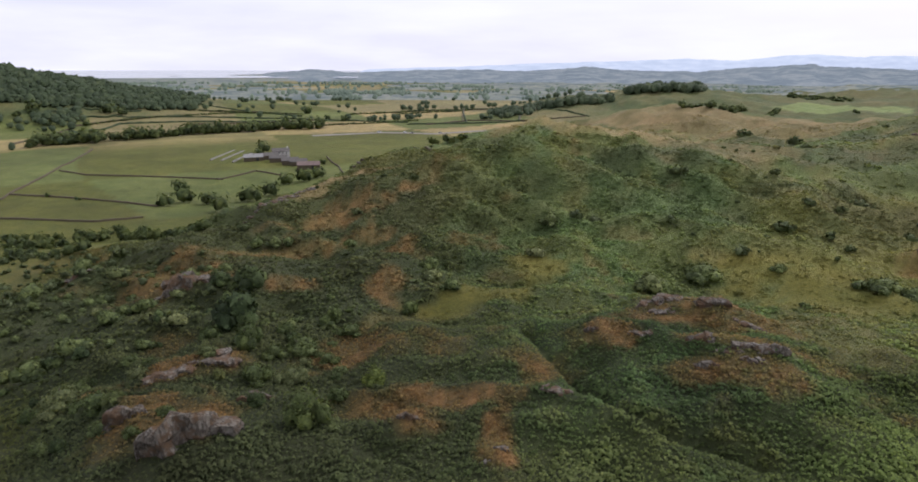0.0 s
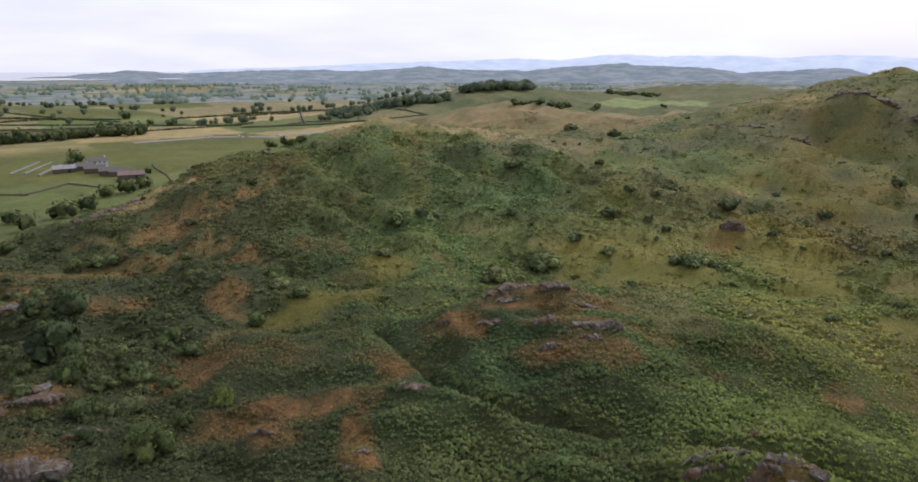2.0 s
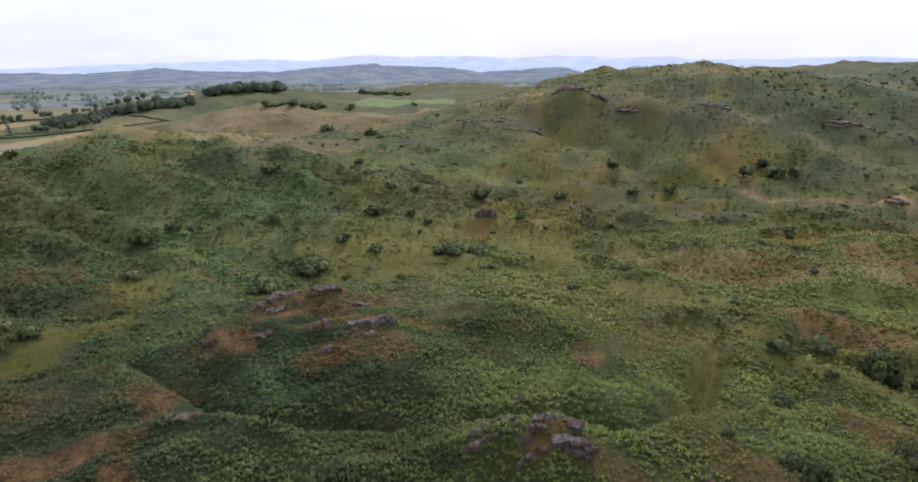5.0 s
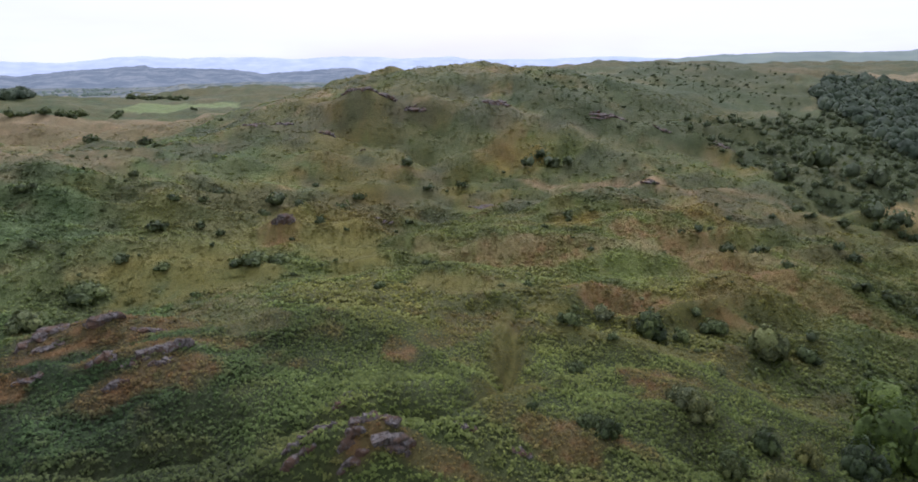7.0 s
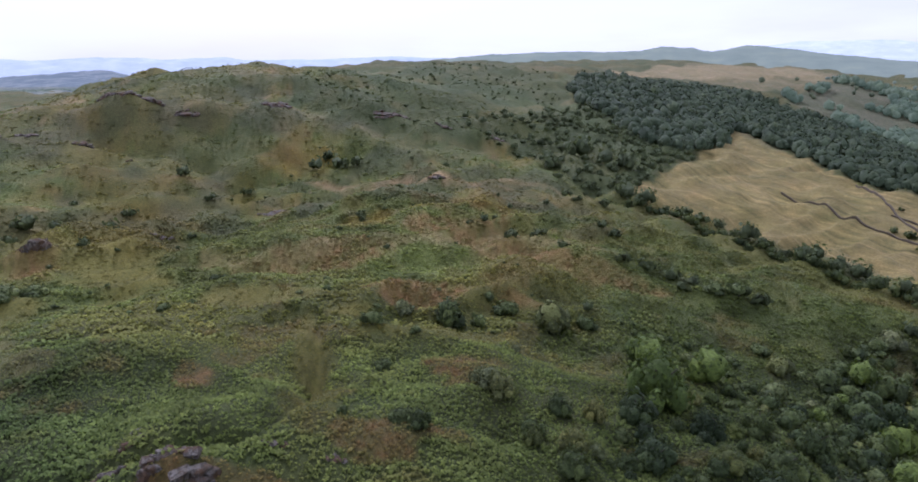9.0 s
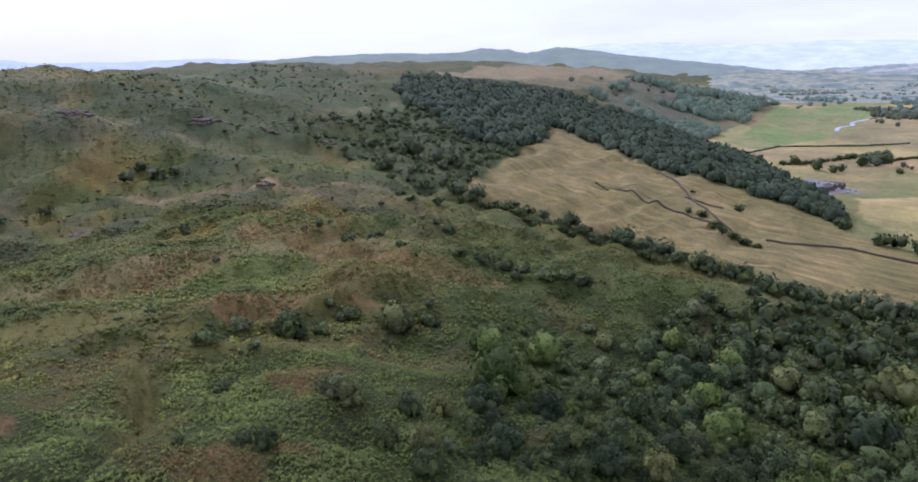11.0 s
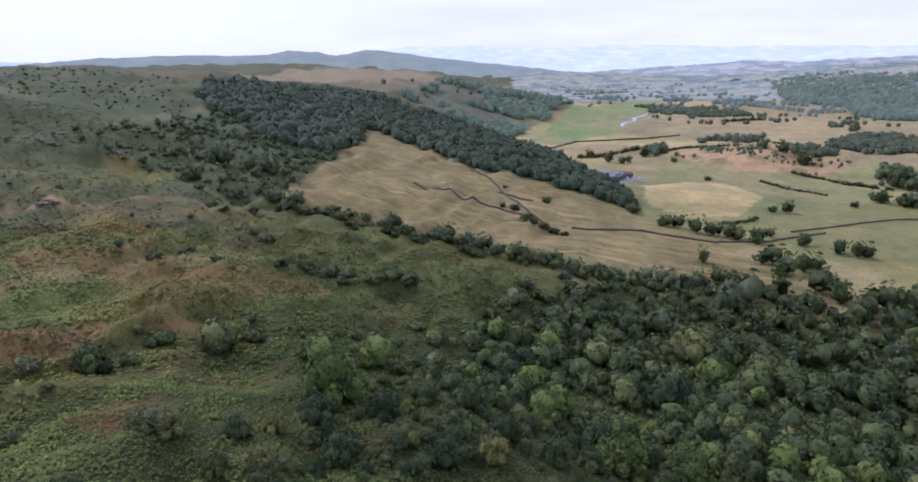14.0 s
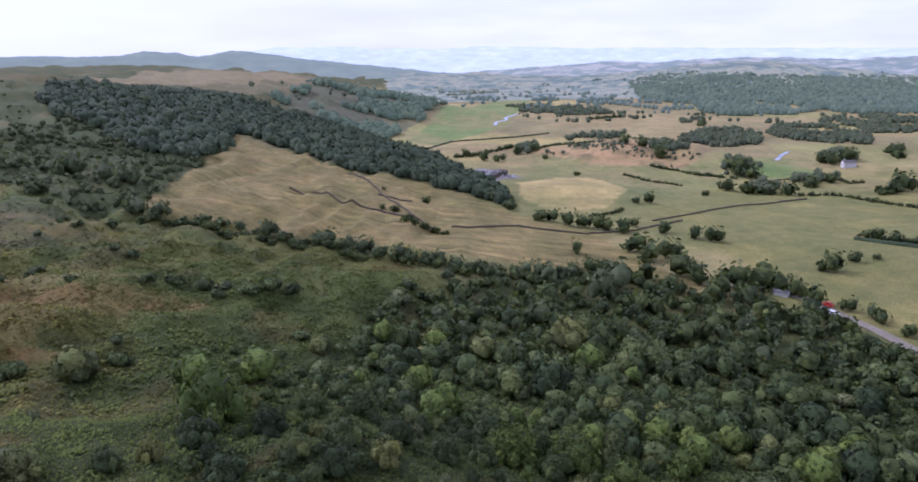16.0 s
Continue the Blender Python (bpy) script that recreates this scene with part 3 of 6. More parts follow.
# folds of the fell: rise or fall in metres, half-width, and the line of the crest or the gully
SPURS = [
    (4.5, 22, [(30, 318), (50, 316), (86, 310), (106, 292), (135, 300), (150, 318)]),
    (2.8, 14, [(281, 306), (292, 295), (318, 291), (328, 276)]),
    (3.2, 12, [(328, 276), (330, 255), (334, 233), (345, 210), (360, 193), (356, 164)]),
    (3, 8, [(279, 208), (293, 219), (320, 215), (333, 209)]),
    (3, 6, [(225, 261), (247, 252), (257, 240), (255, 222), (268, 196)]),
    (2.5, 8, [(170, 185), (198, 195), (247, 198), (264, 173), (264, 141), (279, 120)]),
    (2.5, 9, [(279, 120), (319, 115), (357, 105), (363, 81.6)]),
    (-4, 9, [(265, 275), (273, 260), (284, 240), (274, 211)]),
    (-2, 8, [(190, 226), (200, 217), (229, 207), (254, 186), (275, 158)]),
    (3.5, 10, [(399, 201), (394, 178), (397, 157)]),
    (3, 9, [(391, 150), (405, 123), (406, 103)]),
    (3, 8, [(218, 323), (248, 280), (276, 255)]),
    (3.5, 9, [(270, 368), (274, 333), (279, 297), (324, 261)]),
    (1.8, 3, [(-21.6, 109), (-10, 111), (0.897, 110), (14.9, 106), (24.3, 101), (31.3, 96)]),
    (1.8, 3.5, [(17.9, 141), (29, 135), (40.2, 129), (47.5, 121), (54.9, 118), (61, 113)]),
    (1.8, 4, [(45.3, 155), (54.6, 141), (64.4, 138), (70.8, 133)]),
    (1.6, 3, [(-72.1, 125), (-56.6, 118), (-45.2, 121)]),
    (1.6, 3, [(-60.8, 103), (-52.3, 104), (-43.1, 102)]),
    (1.5, 5, [(3.48, 150), (18, 165), (38.4, 182), (56.1, 184)]),
    (1.5, 4, [(-30.1, 166), (-20.4, 172), (-16.1, 187)]),
    (1.5, 3, [(51.8, 72), (58.9, 61.3), (62.7, 55.2)]),
    (1.5, 4, [(102, 55.4), (123, 49.9), (127, 37.2)]),
    (-1.2, 3, [(121, 76.4), (115, 71.4), (87.2, 60.6), (65.7, 59.8)]),
    (2, 6, [(165, 82), (177, 69.3), (180, 57.7)]),
]

# skylines of the distant hills: bearing and height over the horizon, in degrees
FAR_FELLS = [(-7.2, -0.75), (0.8, -0.47), (5.8, -0.25), (10.7, -0.08), (15.4, 0.09), (19.0, 0.24), (22.6, 0.08), (25.8, 0.48), (28.2, 0.57), (31.2, 0.37), (31.7, 0.47), (36.8, 0.50), (39.3, 0.31), (43.6, 0.53), (46.6, 0.46), (47.9, 0.30), (52.7, 0.46), (54.0, 0.23), (59.0, 0.20), (66.3, 0.38), (73.2, 0.06)]
WOODED_HILLS = [(-24.9, -1.57), (-18.6, -1.33), (-14.9, -1.00), (-11.8, -0.72), (-9.2, -1.04), (-4.2, -0.83), (-0.2, -0.72), (3.3, -0.75), (5.8, -0.88), (10.7, -0.46), (15.5, -0.75), (20.0, -0.75), (24.3, -0.35), (28.2, -0.13), (28.3, -0.28), (29.5, -0.31), (34.7, -0.45), (36.9, -0.82), (44.1, -0.38), (46.0, -0.95), (49.0, -0.66), (59.0, -0.81)]
NORTH_HILLS = [(67.6, -0.10), (73.5, 0.39), (77.1, 0.53), (80.8, 0.58), (83.7, 0.54), (87.0, 0.59), (88.5, 0.91), (91.0, 0.73), (92.5, 0.43), (95.0, 0.92), (98.0, 0.54), (101.4, 0.06), (105.3, -0.37), (110.1, -0.90), (113.8, -1.30)]
NORTH_FELLS = [(94.5, 0.54), (98.5, 1.10), (102.9, 1.08), (104.8, 1.09), (106.3, 0.79), (108.1, 0.94), (112.3, 0.77), (114.6, 0.99), (116.7, 0.95), (122.0, 0.78), (122.8, 0.73), (129.2, 0.66), (135.8, 0.50), (141.9, 0.38), (148.1, 0.26), (152.3, 0.10), (157.9, -0.21)]
EAST_HILLS = [(109.6, -1.29), (113.6, -1.16), (117.6, -0.92), (122.1, -0.69), (126.4, -0.36), (129.2, -0.54), (132.9, -0.35), (136.3, -0.22), (140.1, -0.31), (143.2, -0.48), (145.8, -0.34), (148.1, -0.33), (152.4, -0.50), (158.1, -0.97)]

# ---------------------------------------------------------------- materials
def material(name, rough=0.85):
    m = bpy.data.materials.new(name)
    m.use_nodes = True
    b = m.node_tree.nodes["Principled BSDF"]
    b.inputs["Roughness"].default_value = rough
    b.inputs["Specular IOR Level"].default_value = 0.2
    return m, m.node_tree.nodes, m.node_tree.links, b


def noise_node(nodes, links, scale, detail=4.0, rough=0.6, source=None):
    n = nodes.new("ShaderNodeTexNoise")
    n.inputs["Scale"].default_value, n.inputs["Detail"].default_value, n.inputs["Roughness"].default_value = scale, detail, rough
    if source is not None:
        links.new(source, n.inputs["Vector"])
    return n.outputs["Fac"]


def ramp_node(nodes, links, fac, stops):
    r = nodes.new("ShaderNodeValToRGB")
    e = r.color_ramp.elements
    while len(e) < len(stops):
        e.new(0.5)
    for k, (p, c) in zip(e, stops):
        k.position, k.color = p, (*c, 1) if len(c) == 3 else c
    links.new(fac, r.inputs["Fac"])
    return r.outputs["Color"]


def mix_node(nodes, links, kind, fac, a, b):
    n = nodes.new("ShaderNodeMix")
    n.data_type, n.blend_type = "RGBA", kind
    for key, v in (("Factor", fac), ("A", a), ("B", b)):
        if isinstance(v, (int, float)):
            n.inputs[key].default_value = v
        elif isinstance(v, tuple):
            n.inputs[key].default_value = (*v, 1)
        else:
            links.new(v, n.inputs[key])
    return n.outputs["Result"]


def bump_node(nodes, links, bsdf, fac, strength, distance):
    n = nodes.new("ShaderNodeBump")
    n.inputs["Strength"].default_value, n.inputs["Distance"].default_value = strength, distance
    links.new(fac, n.inputs["Height"])
    links.new(n.outputs["Normal"], bsdf.inputs["Normal"])


def ground_material():
    m, n, l, b = material("fell_and_fields", 0.95)
    geo = n.new("ShaderNodeNewGeometry").outputs["Position"]
    at = n.new("ShaderNodeAttribute")
    at.attribute_name = "cover"
    fine = ramp_node(n, l, noise_node(n, l, 1.1, 6, 0.7, geo), [(0.25, (0.55, 0.55, 0.55)), (0.75, (1.45, 1.45, 1.4))])
    mid = ramp_node(n, l, noise_node(n, l, 0.13, 5, 0.6, geo), [(0.3, (0.8, 0.84, 0.8)), (0.7, (1.2, 1.15, 1.15))])
    c = mix_node(n, l, "MULTIPLY", 1.0, at.outputs["Color"], fine)
    c = mix_node(n, l, "MULTIPLY", 1.0, c, mid)
    wide = ramp_node(n, l, noise_node(n, l, 0.03, 4, 0.6, geo), [(0.3, (0.86, 0.92, 0.84)), (0.7, (1.16, 1.1, 1.14))])
    c = mix_node(n, l, "MULTIPLY", 1.0, c, wide)
    # sheep walks and worn lines that run along the contours of the grass slopes
    mp = n.new("ShaderNodeMapping")
    mp.inputs["Scale"].default_value = (0.02, 0.02, 1.0)
    l.new(geo, mp.inputs["Vector"])
    line = ramp_node(n, l, noise_node(n, l, 1.3, 5, 0.65, mp.outputs["Vector"]), [(0.34, (0.82, 0.83, 0.8)), (0.46, (0.97, 0.97, 0.96)), (0.58, (1.05, 1.04, 1.04)), (0.7, (1.12, 1.1, 1.08))])
    c = mix_node(n, l, "MULTIPLY", at.outputs["Alpha"], c, line)
    # long worn streaks down the straw-coloured slope
    mp2 = n.new("ShaderNodeMapping")
    turned = n.new("ShaderNodeMapping")
    turned.inputs["Rotation"].default_value = (0, 0, radians(-65))
    l.new(geo, turned.inputs["Vector"])
    mp2.inputs["Scale"].default_value = (0.016, 0.2, 0.05)
    l.new(turned.outputs["Vector"], mp2.inputs["Vector"])
    streak = ramp_node(n, l, noise_node(n, l, 1.0, 5, 0.6, mp2.outputs["Vector"]), [(0.3, (0.5, 0.52, 0.45)), (0.42, (0.85, 0.86, 0.8)), (0.55, (1.02, 1.02, 1.0)), (0.68, (1.42, 1.36, 1.3))])
    slope = ramp_node(n, l, at.outputs["Alpha"], [(0.6, (0, 0, 0)), (0.9, (1, 1, 1))])
    c = mix_node(n, l, "MULTIPLY", slope, c, streak)
    l.new(c, b.inputs["Base Color"])
    bump_node(n, l, b, noise_node(n, l, 1.6, 8, 0.75, geo), 0.9, 0.7)
    return m


M_GROUND = ground_material()


def leafy(n, l, b, colour, share):
    """Leaves let through a yellower part of the light that falls on their far side."""
    t, m = n.new("ShaderNodeBsdfTranslucent"), n.new("ShaderNodeMixShader")
    l.new(mix_node(n, l, "MULTIPLY", 1.0, colour, (1.25, 1.25, 0.8)), t.inputs["Color"])
    m.inputs["Fac"].default_value = share
    l.new(b.outputs["BSDF"], m.inputs[1])
    l.new(t.outputs["BSDF"], m.inputs[2])
    l.new(m.outputs["Shader"], [k for k in n if k.type == "OUTPUT_MATERIAL"][0].inputs["Surface"])


def leaf_material(name, dark, light, odd):
    """Foliage: hue by tree and by leaf."""
    m, n, l, b = material(name, 0.75)
    info, geo = n.new("ShaderNodeObjectInfo"), n.new("ShaderNodeNewGeometry")
    a = ramp_node(n, l, info.outputs["Random"], [(0.0, dark), (0.75, light), (1.0, odd)])
    c = ramp_node(n, l, geo.outputs["Random Per Island"], [(0.0, (0.6, 0.62, 0.6)), (0.8, (1.25, 1.25, 1.2)), (1.0, (1.7, 1.6, 1.3))])
    tuft = noise_node(n, l, 1.5, 5, 0.7, geo.outputs["Position"])
    c = mix_node(n, l, "MULTIPLY", 1.0, c, ramp_node(n, l, tuft, [(0.3, (0.55, 0.56, 0.55)), (0.7, (1.45, 1.42, 1.35))]))
    col = mix_node(n, l, "MULTIPLY", 1.0, a, c)
    l.new(col, b.inputs["Base Color"])
    leafy(n, l, b, col, 0.22)
    bump_node(n, l, b, tuft, 0.8, 0.5)
    return m


def stuff_leaf_material(name, stops, size, glow=0.0, through_light=0.3):
    """Foliage of a whole wood or brake: hue by place and by leaf."""
    m, n, l, b = material(name, 0.8)
    geo = n.new("ShaderNodeNewGeometry")
    a = ramp_node(n, l, noise_node(n, l, 1.0 / size, 3, 0.6, geo.outputs["Position"]), stops)
    c = ramp_node(n, l, geo.outputs["Random Per Island"], [(0.0, (0.85, 0.86, 0.85)), (0.8, (1.12, 1.11, 1.08)), (1.0, (1.25, 1.22, 1.12))])
    tuft = noise_node(n, l, 1.1, 5, 0.7, geo.outputs["Position"])
    c = mix_node(n, l, "MULTIPLY", 1.0, c, ramp_node(n, l, tuft, [(0.3, (0.75, 0.76, 0.75)), (0.7, (1.22, 1.21, 1.16))]))
    bump_node(n, l, b, tuft, 0.7, 0.5)
    col = mix_node(n, l, "MULTIPLY", 1.0, a, c)
    l.new(col, b.inputs["Base Color"])
    leafy(n, l, b, col, through_light)
    # glow paints haze onto far woods as emission
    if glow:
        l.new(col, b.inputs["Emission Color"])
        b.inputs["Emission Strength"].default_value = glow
    return m


def grained(name, colour, other, scale, rough=0.85, bump=0.4, dist=0.05):
    """A plain surface with grain and stains."""
    m, n, l, b = material(name, rough)
    co = n.new("ShaderNodeTexCoord").outputs["Object"]
    c = ramp_node(n, l, noise_node(n, l, scale, 6, 0.65, co), [(0.3, colour), (0.7, other)])
    d = ramp_node(n, l, noise_node(n, l, scale * 7, 4, 0.7, co), [(0.25, (0.75, 0.75, 0.75)), (0.75, (1.2, 1.2, 1.2))])
    l.new(mix_node(n, l, "MULTIPLY", 1.0, c, d), b.inputs["Base Color"])
    bump_node(n, l, b, noise_node(n, l, scale * 3, 6, 0.7, co), bump, dist)
    return m


def rock_material():
    m, n, l, b = material("lichened_rock", 0.9)
    geo = n.new("ShaderNodeNewGeometry").outputs["Position"]
    c = ramp_node(n, l, noise_node(n, l, 0.9, 7, 0.7, geo), [(0.25, (0.055, 0.046, 0.036)), (0.42, (0.12, 0.102, 0.078)), (0.54, (0.155, 0.138, 0.108)), (0.62, (0.20, 0.185, 0.155)), (0.74, (0.13, 0.08, 0.045))])
    # joints, and the russet moss and heather that creeps over the rock
    mp = n.new("ShaderNodeMapping")
    mp.inputs["Scale"].default_value = (1.0, 1.0, 0.35)
    l.new(geo, mp.inputs["Vector"])
    crack = ramp_node(n, l, noise_node(n, l, 0.75, 3, 0.6, mp.outputs["Vector"]), [(0.44, (1, 1, 1)), (0.485, (0.42, 0.4, 0.38)), (0.515, (0.42, 0.4, 0.38)), (0.56, (1, 1, 1))])
    c = mix_node(n, l, "MULTIPLY", 1.0, c, crack)
    moss = ramp_node(n, l, noise_node(n, l, 0.42, 5, 0.65, geo), [(0.47, (0, 0, 0)), (0.58, (1, 1, 1))])
    l.new(mix_node(n, l, "MIX", moss, c, (0.105, 0.066, 0.036)), b.inputs["Base Color"])
    bump_node(n, l, b, noise_node(n, l, 1.3, 8, 0.75, geo), 0.9, 0.5)
    return m


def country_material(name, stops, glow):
    """Far hedged country, woods and pale fields, with lit haze painted into the glow."""
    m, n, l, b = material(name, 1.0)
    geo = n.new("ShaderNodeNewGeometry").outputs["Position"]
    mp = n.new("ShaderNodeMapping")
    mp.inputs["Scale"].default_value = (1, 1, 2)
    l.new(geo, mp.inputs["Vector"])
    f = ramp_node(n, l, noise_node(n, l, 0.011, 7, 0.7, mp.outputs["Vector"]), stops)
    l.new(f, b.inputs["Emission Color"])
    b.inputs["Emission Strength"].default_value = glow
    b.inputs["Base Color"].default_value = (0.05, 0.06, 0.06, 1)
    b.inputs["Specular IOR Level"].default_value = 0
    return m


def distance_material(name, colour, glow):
    """Far hills, with miles of lit haze painted into their glowing colour."""
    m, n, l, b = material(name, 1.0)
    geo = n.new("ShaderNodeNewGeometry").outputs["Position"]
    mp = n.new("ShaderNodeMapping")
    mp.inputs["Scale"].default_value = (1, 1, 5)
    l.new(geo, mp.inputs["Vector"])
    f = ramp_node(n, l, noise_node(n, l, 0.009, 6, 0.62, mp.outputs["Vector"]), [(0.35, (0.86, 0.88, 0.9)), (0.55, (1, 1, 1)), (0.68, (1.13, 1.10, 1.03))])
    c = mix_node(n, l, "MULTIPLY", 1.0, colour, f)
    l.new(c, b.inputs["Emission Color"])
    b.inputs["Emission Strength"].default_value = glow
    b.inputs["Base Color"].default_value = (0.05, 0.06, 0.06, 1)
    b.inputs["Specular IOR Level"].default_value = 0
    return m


def tuft_material():
    """Fronds and tussocks: the hue of the plants at that place, varied frond by frond."""
    m, n, l, b = material("fell_plants", 0.8)
    at, geo = n.new("ShaderNodeAttribute"), n.new("ShaderNodeNewGeometry")
    at.attribute_name = "cover"
    c = ramp_node(n, l, geo.outputs["Random Per Island"], [(0.0, (0.78, 0.8, 0.78)), (0.8, (1.18, 1.17, 1.12)), (1.0, (1.4, 1.35, 1.2))])
    col = mix_node(n, l, "MULTIPLY", 1.0, at.outputs["Color"], c)
    l.new(col, b.inputs["Base Color"])
    leafy(n, l, b, col, 0.4)
    return m


M_LEAF = leaf_material("tree_leaves", (0.043, 0.062, 0.022), (0.087, 0.114, 0.036), (0.167, 0.173, 0.053))
M_SHRUB = leaf_material("shrub_leaves", (0.078, 0.105, 0.036), (0.108, 0.136, 0.051), (0.144, 0.160, 0.072))
M_LEAF_DARK = leaf_material("dark_leaves", (0.035, 0.054, 0.022), (0.077, 0.106, 0.037), (0.140, 0.155, 0.052))
M_LEAF_PALE = leaf_material("ash_leaves", (0.080, 0.117, 0.024), (0.106, 0.146, 0.031), (0.142, 0.172, 0.043))
M_BARK = grained("bark", (0.07, 0.055, 0.04), (0.14, 0.12, 0.10), 3.0)
M_TUFT = tuft_material()
M_WOOD = stuff_leaf_material("woodland_leaves", [(0.3, (0.036, 0.054, 0.026)), (0.55, (0.047, 0.067, 0.031)), (0.75, (0.069, 0.087, 0.035))], 16.0, 0.0, 0.12)
# leaves lightened, haze of the valley put into their base colour
M_HAZED_FARWOOD = stuff_leaf_material("hazed_far_woodland_leaves", [(0.3, (0.085, 0.106, 0.060)), (0.7, (0.120, 0.142, 0.075))], 40.0)
# the next three leaf materials carry haze as an added glow
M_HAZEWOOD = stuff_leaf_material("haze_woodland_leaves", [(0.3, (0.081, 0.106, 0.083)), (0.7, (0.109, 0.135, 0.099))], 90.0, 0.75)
M_HAZED_FLANKWOOD = stuff_leaf_material("hazed_hillside_leaves", [(0.3, (0.055, 0.080, 0.051)), (0.7, (0.080, 0.105, 0.062))], 60.0, 0.5, 0.12)
M_HAZED_EASTWOOD = stuff_leaf_material("hazed_far_hillside_leaves", [(0.3, (0.070, 0.094, 0.065)), (0.7, (0.103, 0.131, 0.086))], 70.0, 0.8)
M_SCRUB = stuff_leaf_material("scrub_leaves", [(0.3, (0.037, 0.055, 0.025)), (0.5, (0.075, 0.099, 0.035)), (0.75, (0.151, 0.172, 0.049))], 7.0)
# paler than the scrub: haze over the upper fell put into the leaf colour
M_HAZED_BUSH = stuff_leaf_material("hazed_bush_leaves", [(0.3, (0.076, 0.096, 0.046)), (0.5, (0.096, 0.121, 0.055)), (0.75, (0.127, 0.147, 0.068))], 9.0)
M_ROCK = rock_material()
M_WALLSTONE = grained("wall_stone", (0.078, 0.062, 0.038), (0.125, 0.104, 0.068), 0.8)
M_SLATE = grained("slate_roof", (0.090, 0.083, 0.072), (0.138, 0.128, 0.112), 0.5)
M_RUSTROOF = grained("rusty_roof", (0.15, 0.11, 0.095), (0.20, 0.15, 0.13), 0.3)
M_TINROOF = grained("tin_roof", (0.20, 0.195, 0.18), (0.28, 0.275, 0.25), 0.3, 0.6)
M_RENDER = grained("lime_render", (0.45, 0.43, 0.40), (0.62, 0.6, 0.57), 0.5)
M_TARMAC = grained("tarmac", (0.16, 0.138, 0.10), (0.23, 0.20, 0.145), 0.15)
M_GRAVEL = grained("gravel", (0.17, 0.155, 0.13), (0.25, 0.23, 0.19), 0.08)
M_GLASS = grained("dark_glass", (0.02, 0.025, 0.03), (0.035, 0.04, 0.045), 0.5, 0.15, 0.0)
M_TYRE = grained("tyre_rubber", (0.02, 0.02, 0.02), (0.035, 0.035, 0.035), 2.0)
PAINTS = [grained("car_paint", c, tuple(k * 0.85 for k in c), 0.6, 0.35, 0.0) for c in ((0.62, 0.62, 0.62), (0.55, 0.05, 0.03), (0.06, 0.07, 0.10), (0.30, 0.31, 0.33))]


def water_material():
    m, n, l, b = material("water", 0.12)
    b.inputs["Base Color"].default_value = (0.10, 0.13, 0.15, 1)
    b.inputs["Specular IOR Level"].default_value = 0.5
    geo = n.new("ShaderNodeNewGeometry").outputs["Position"]
    bump_node(n, l, b, noise_node(n, l, 0.2, 3, 0.5, geo), 0.1, 0.3)
    return m


M_WATER = water_material()

# ---------------------------------------------------------------- the ground, one sheet out to the horizon
BRACKEN, RUST, DRY, BOG = (0.0365, 0.058, 0.0185), (0.158, 0.093, 0.033), (0.235, 0.165, 0.080), (0.104, 0.095, 0.018)
PASTURE, STRAW, MEADOW = (0.084, 0.090, 0.018), (0.310, 0.240, 0.104), (0.125, 0.160, 0.055)


def inside(x, y, poly):
    """True where the points lie in the polygon."""
    hit = np.zeros(len(x), bool)
    for (ax, ay), (bx, by) in zip(poly, poly[1:] + poly[:1]):
        cut = (ay > y) != (by > y)
        with np.errstate(divide="ignore", invalid="ignore"):
            hit ^= cut & (x < (bx - ax) * (y - ay) / (by - ay) + ax)
    return hit


def patches(x, y, rows, soft=0.35):
    """How far the points lie in ragged patches, 0 to 1; a patch's second radius runs along its bearing."""
    w = np.zeros(len(x))
    jag = 0.45 * vnoise(x, y, 8, 41) + 0.32 * vnoise(x, y, 3.0, 42)
    for cx, cy, ra, rb, bearing in rows:
        s, c = math.sin(radians(bearing)), math.cos(radians(bearing))
        along, across = ((x - cx) * s + (y - cy) * c) / rb, ((x - cx) * c - (y - cy) * s) / ra
        w = np.maximum(w, 1 - sstep(1 - soft, 1 + soft, np.sqrt(along ** 2 + across ** 2) + jag))
    return w


def mix_in(c, colour, w):
    return c + (np.array(colour)[None] - c) * np.clip(w, 0, 1)[:, None]


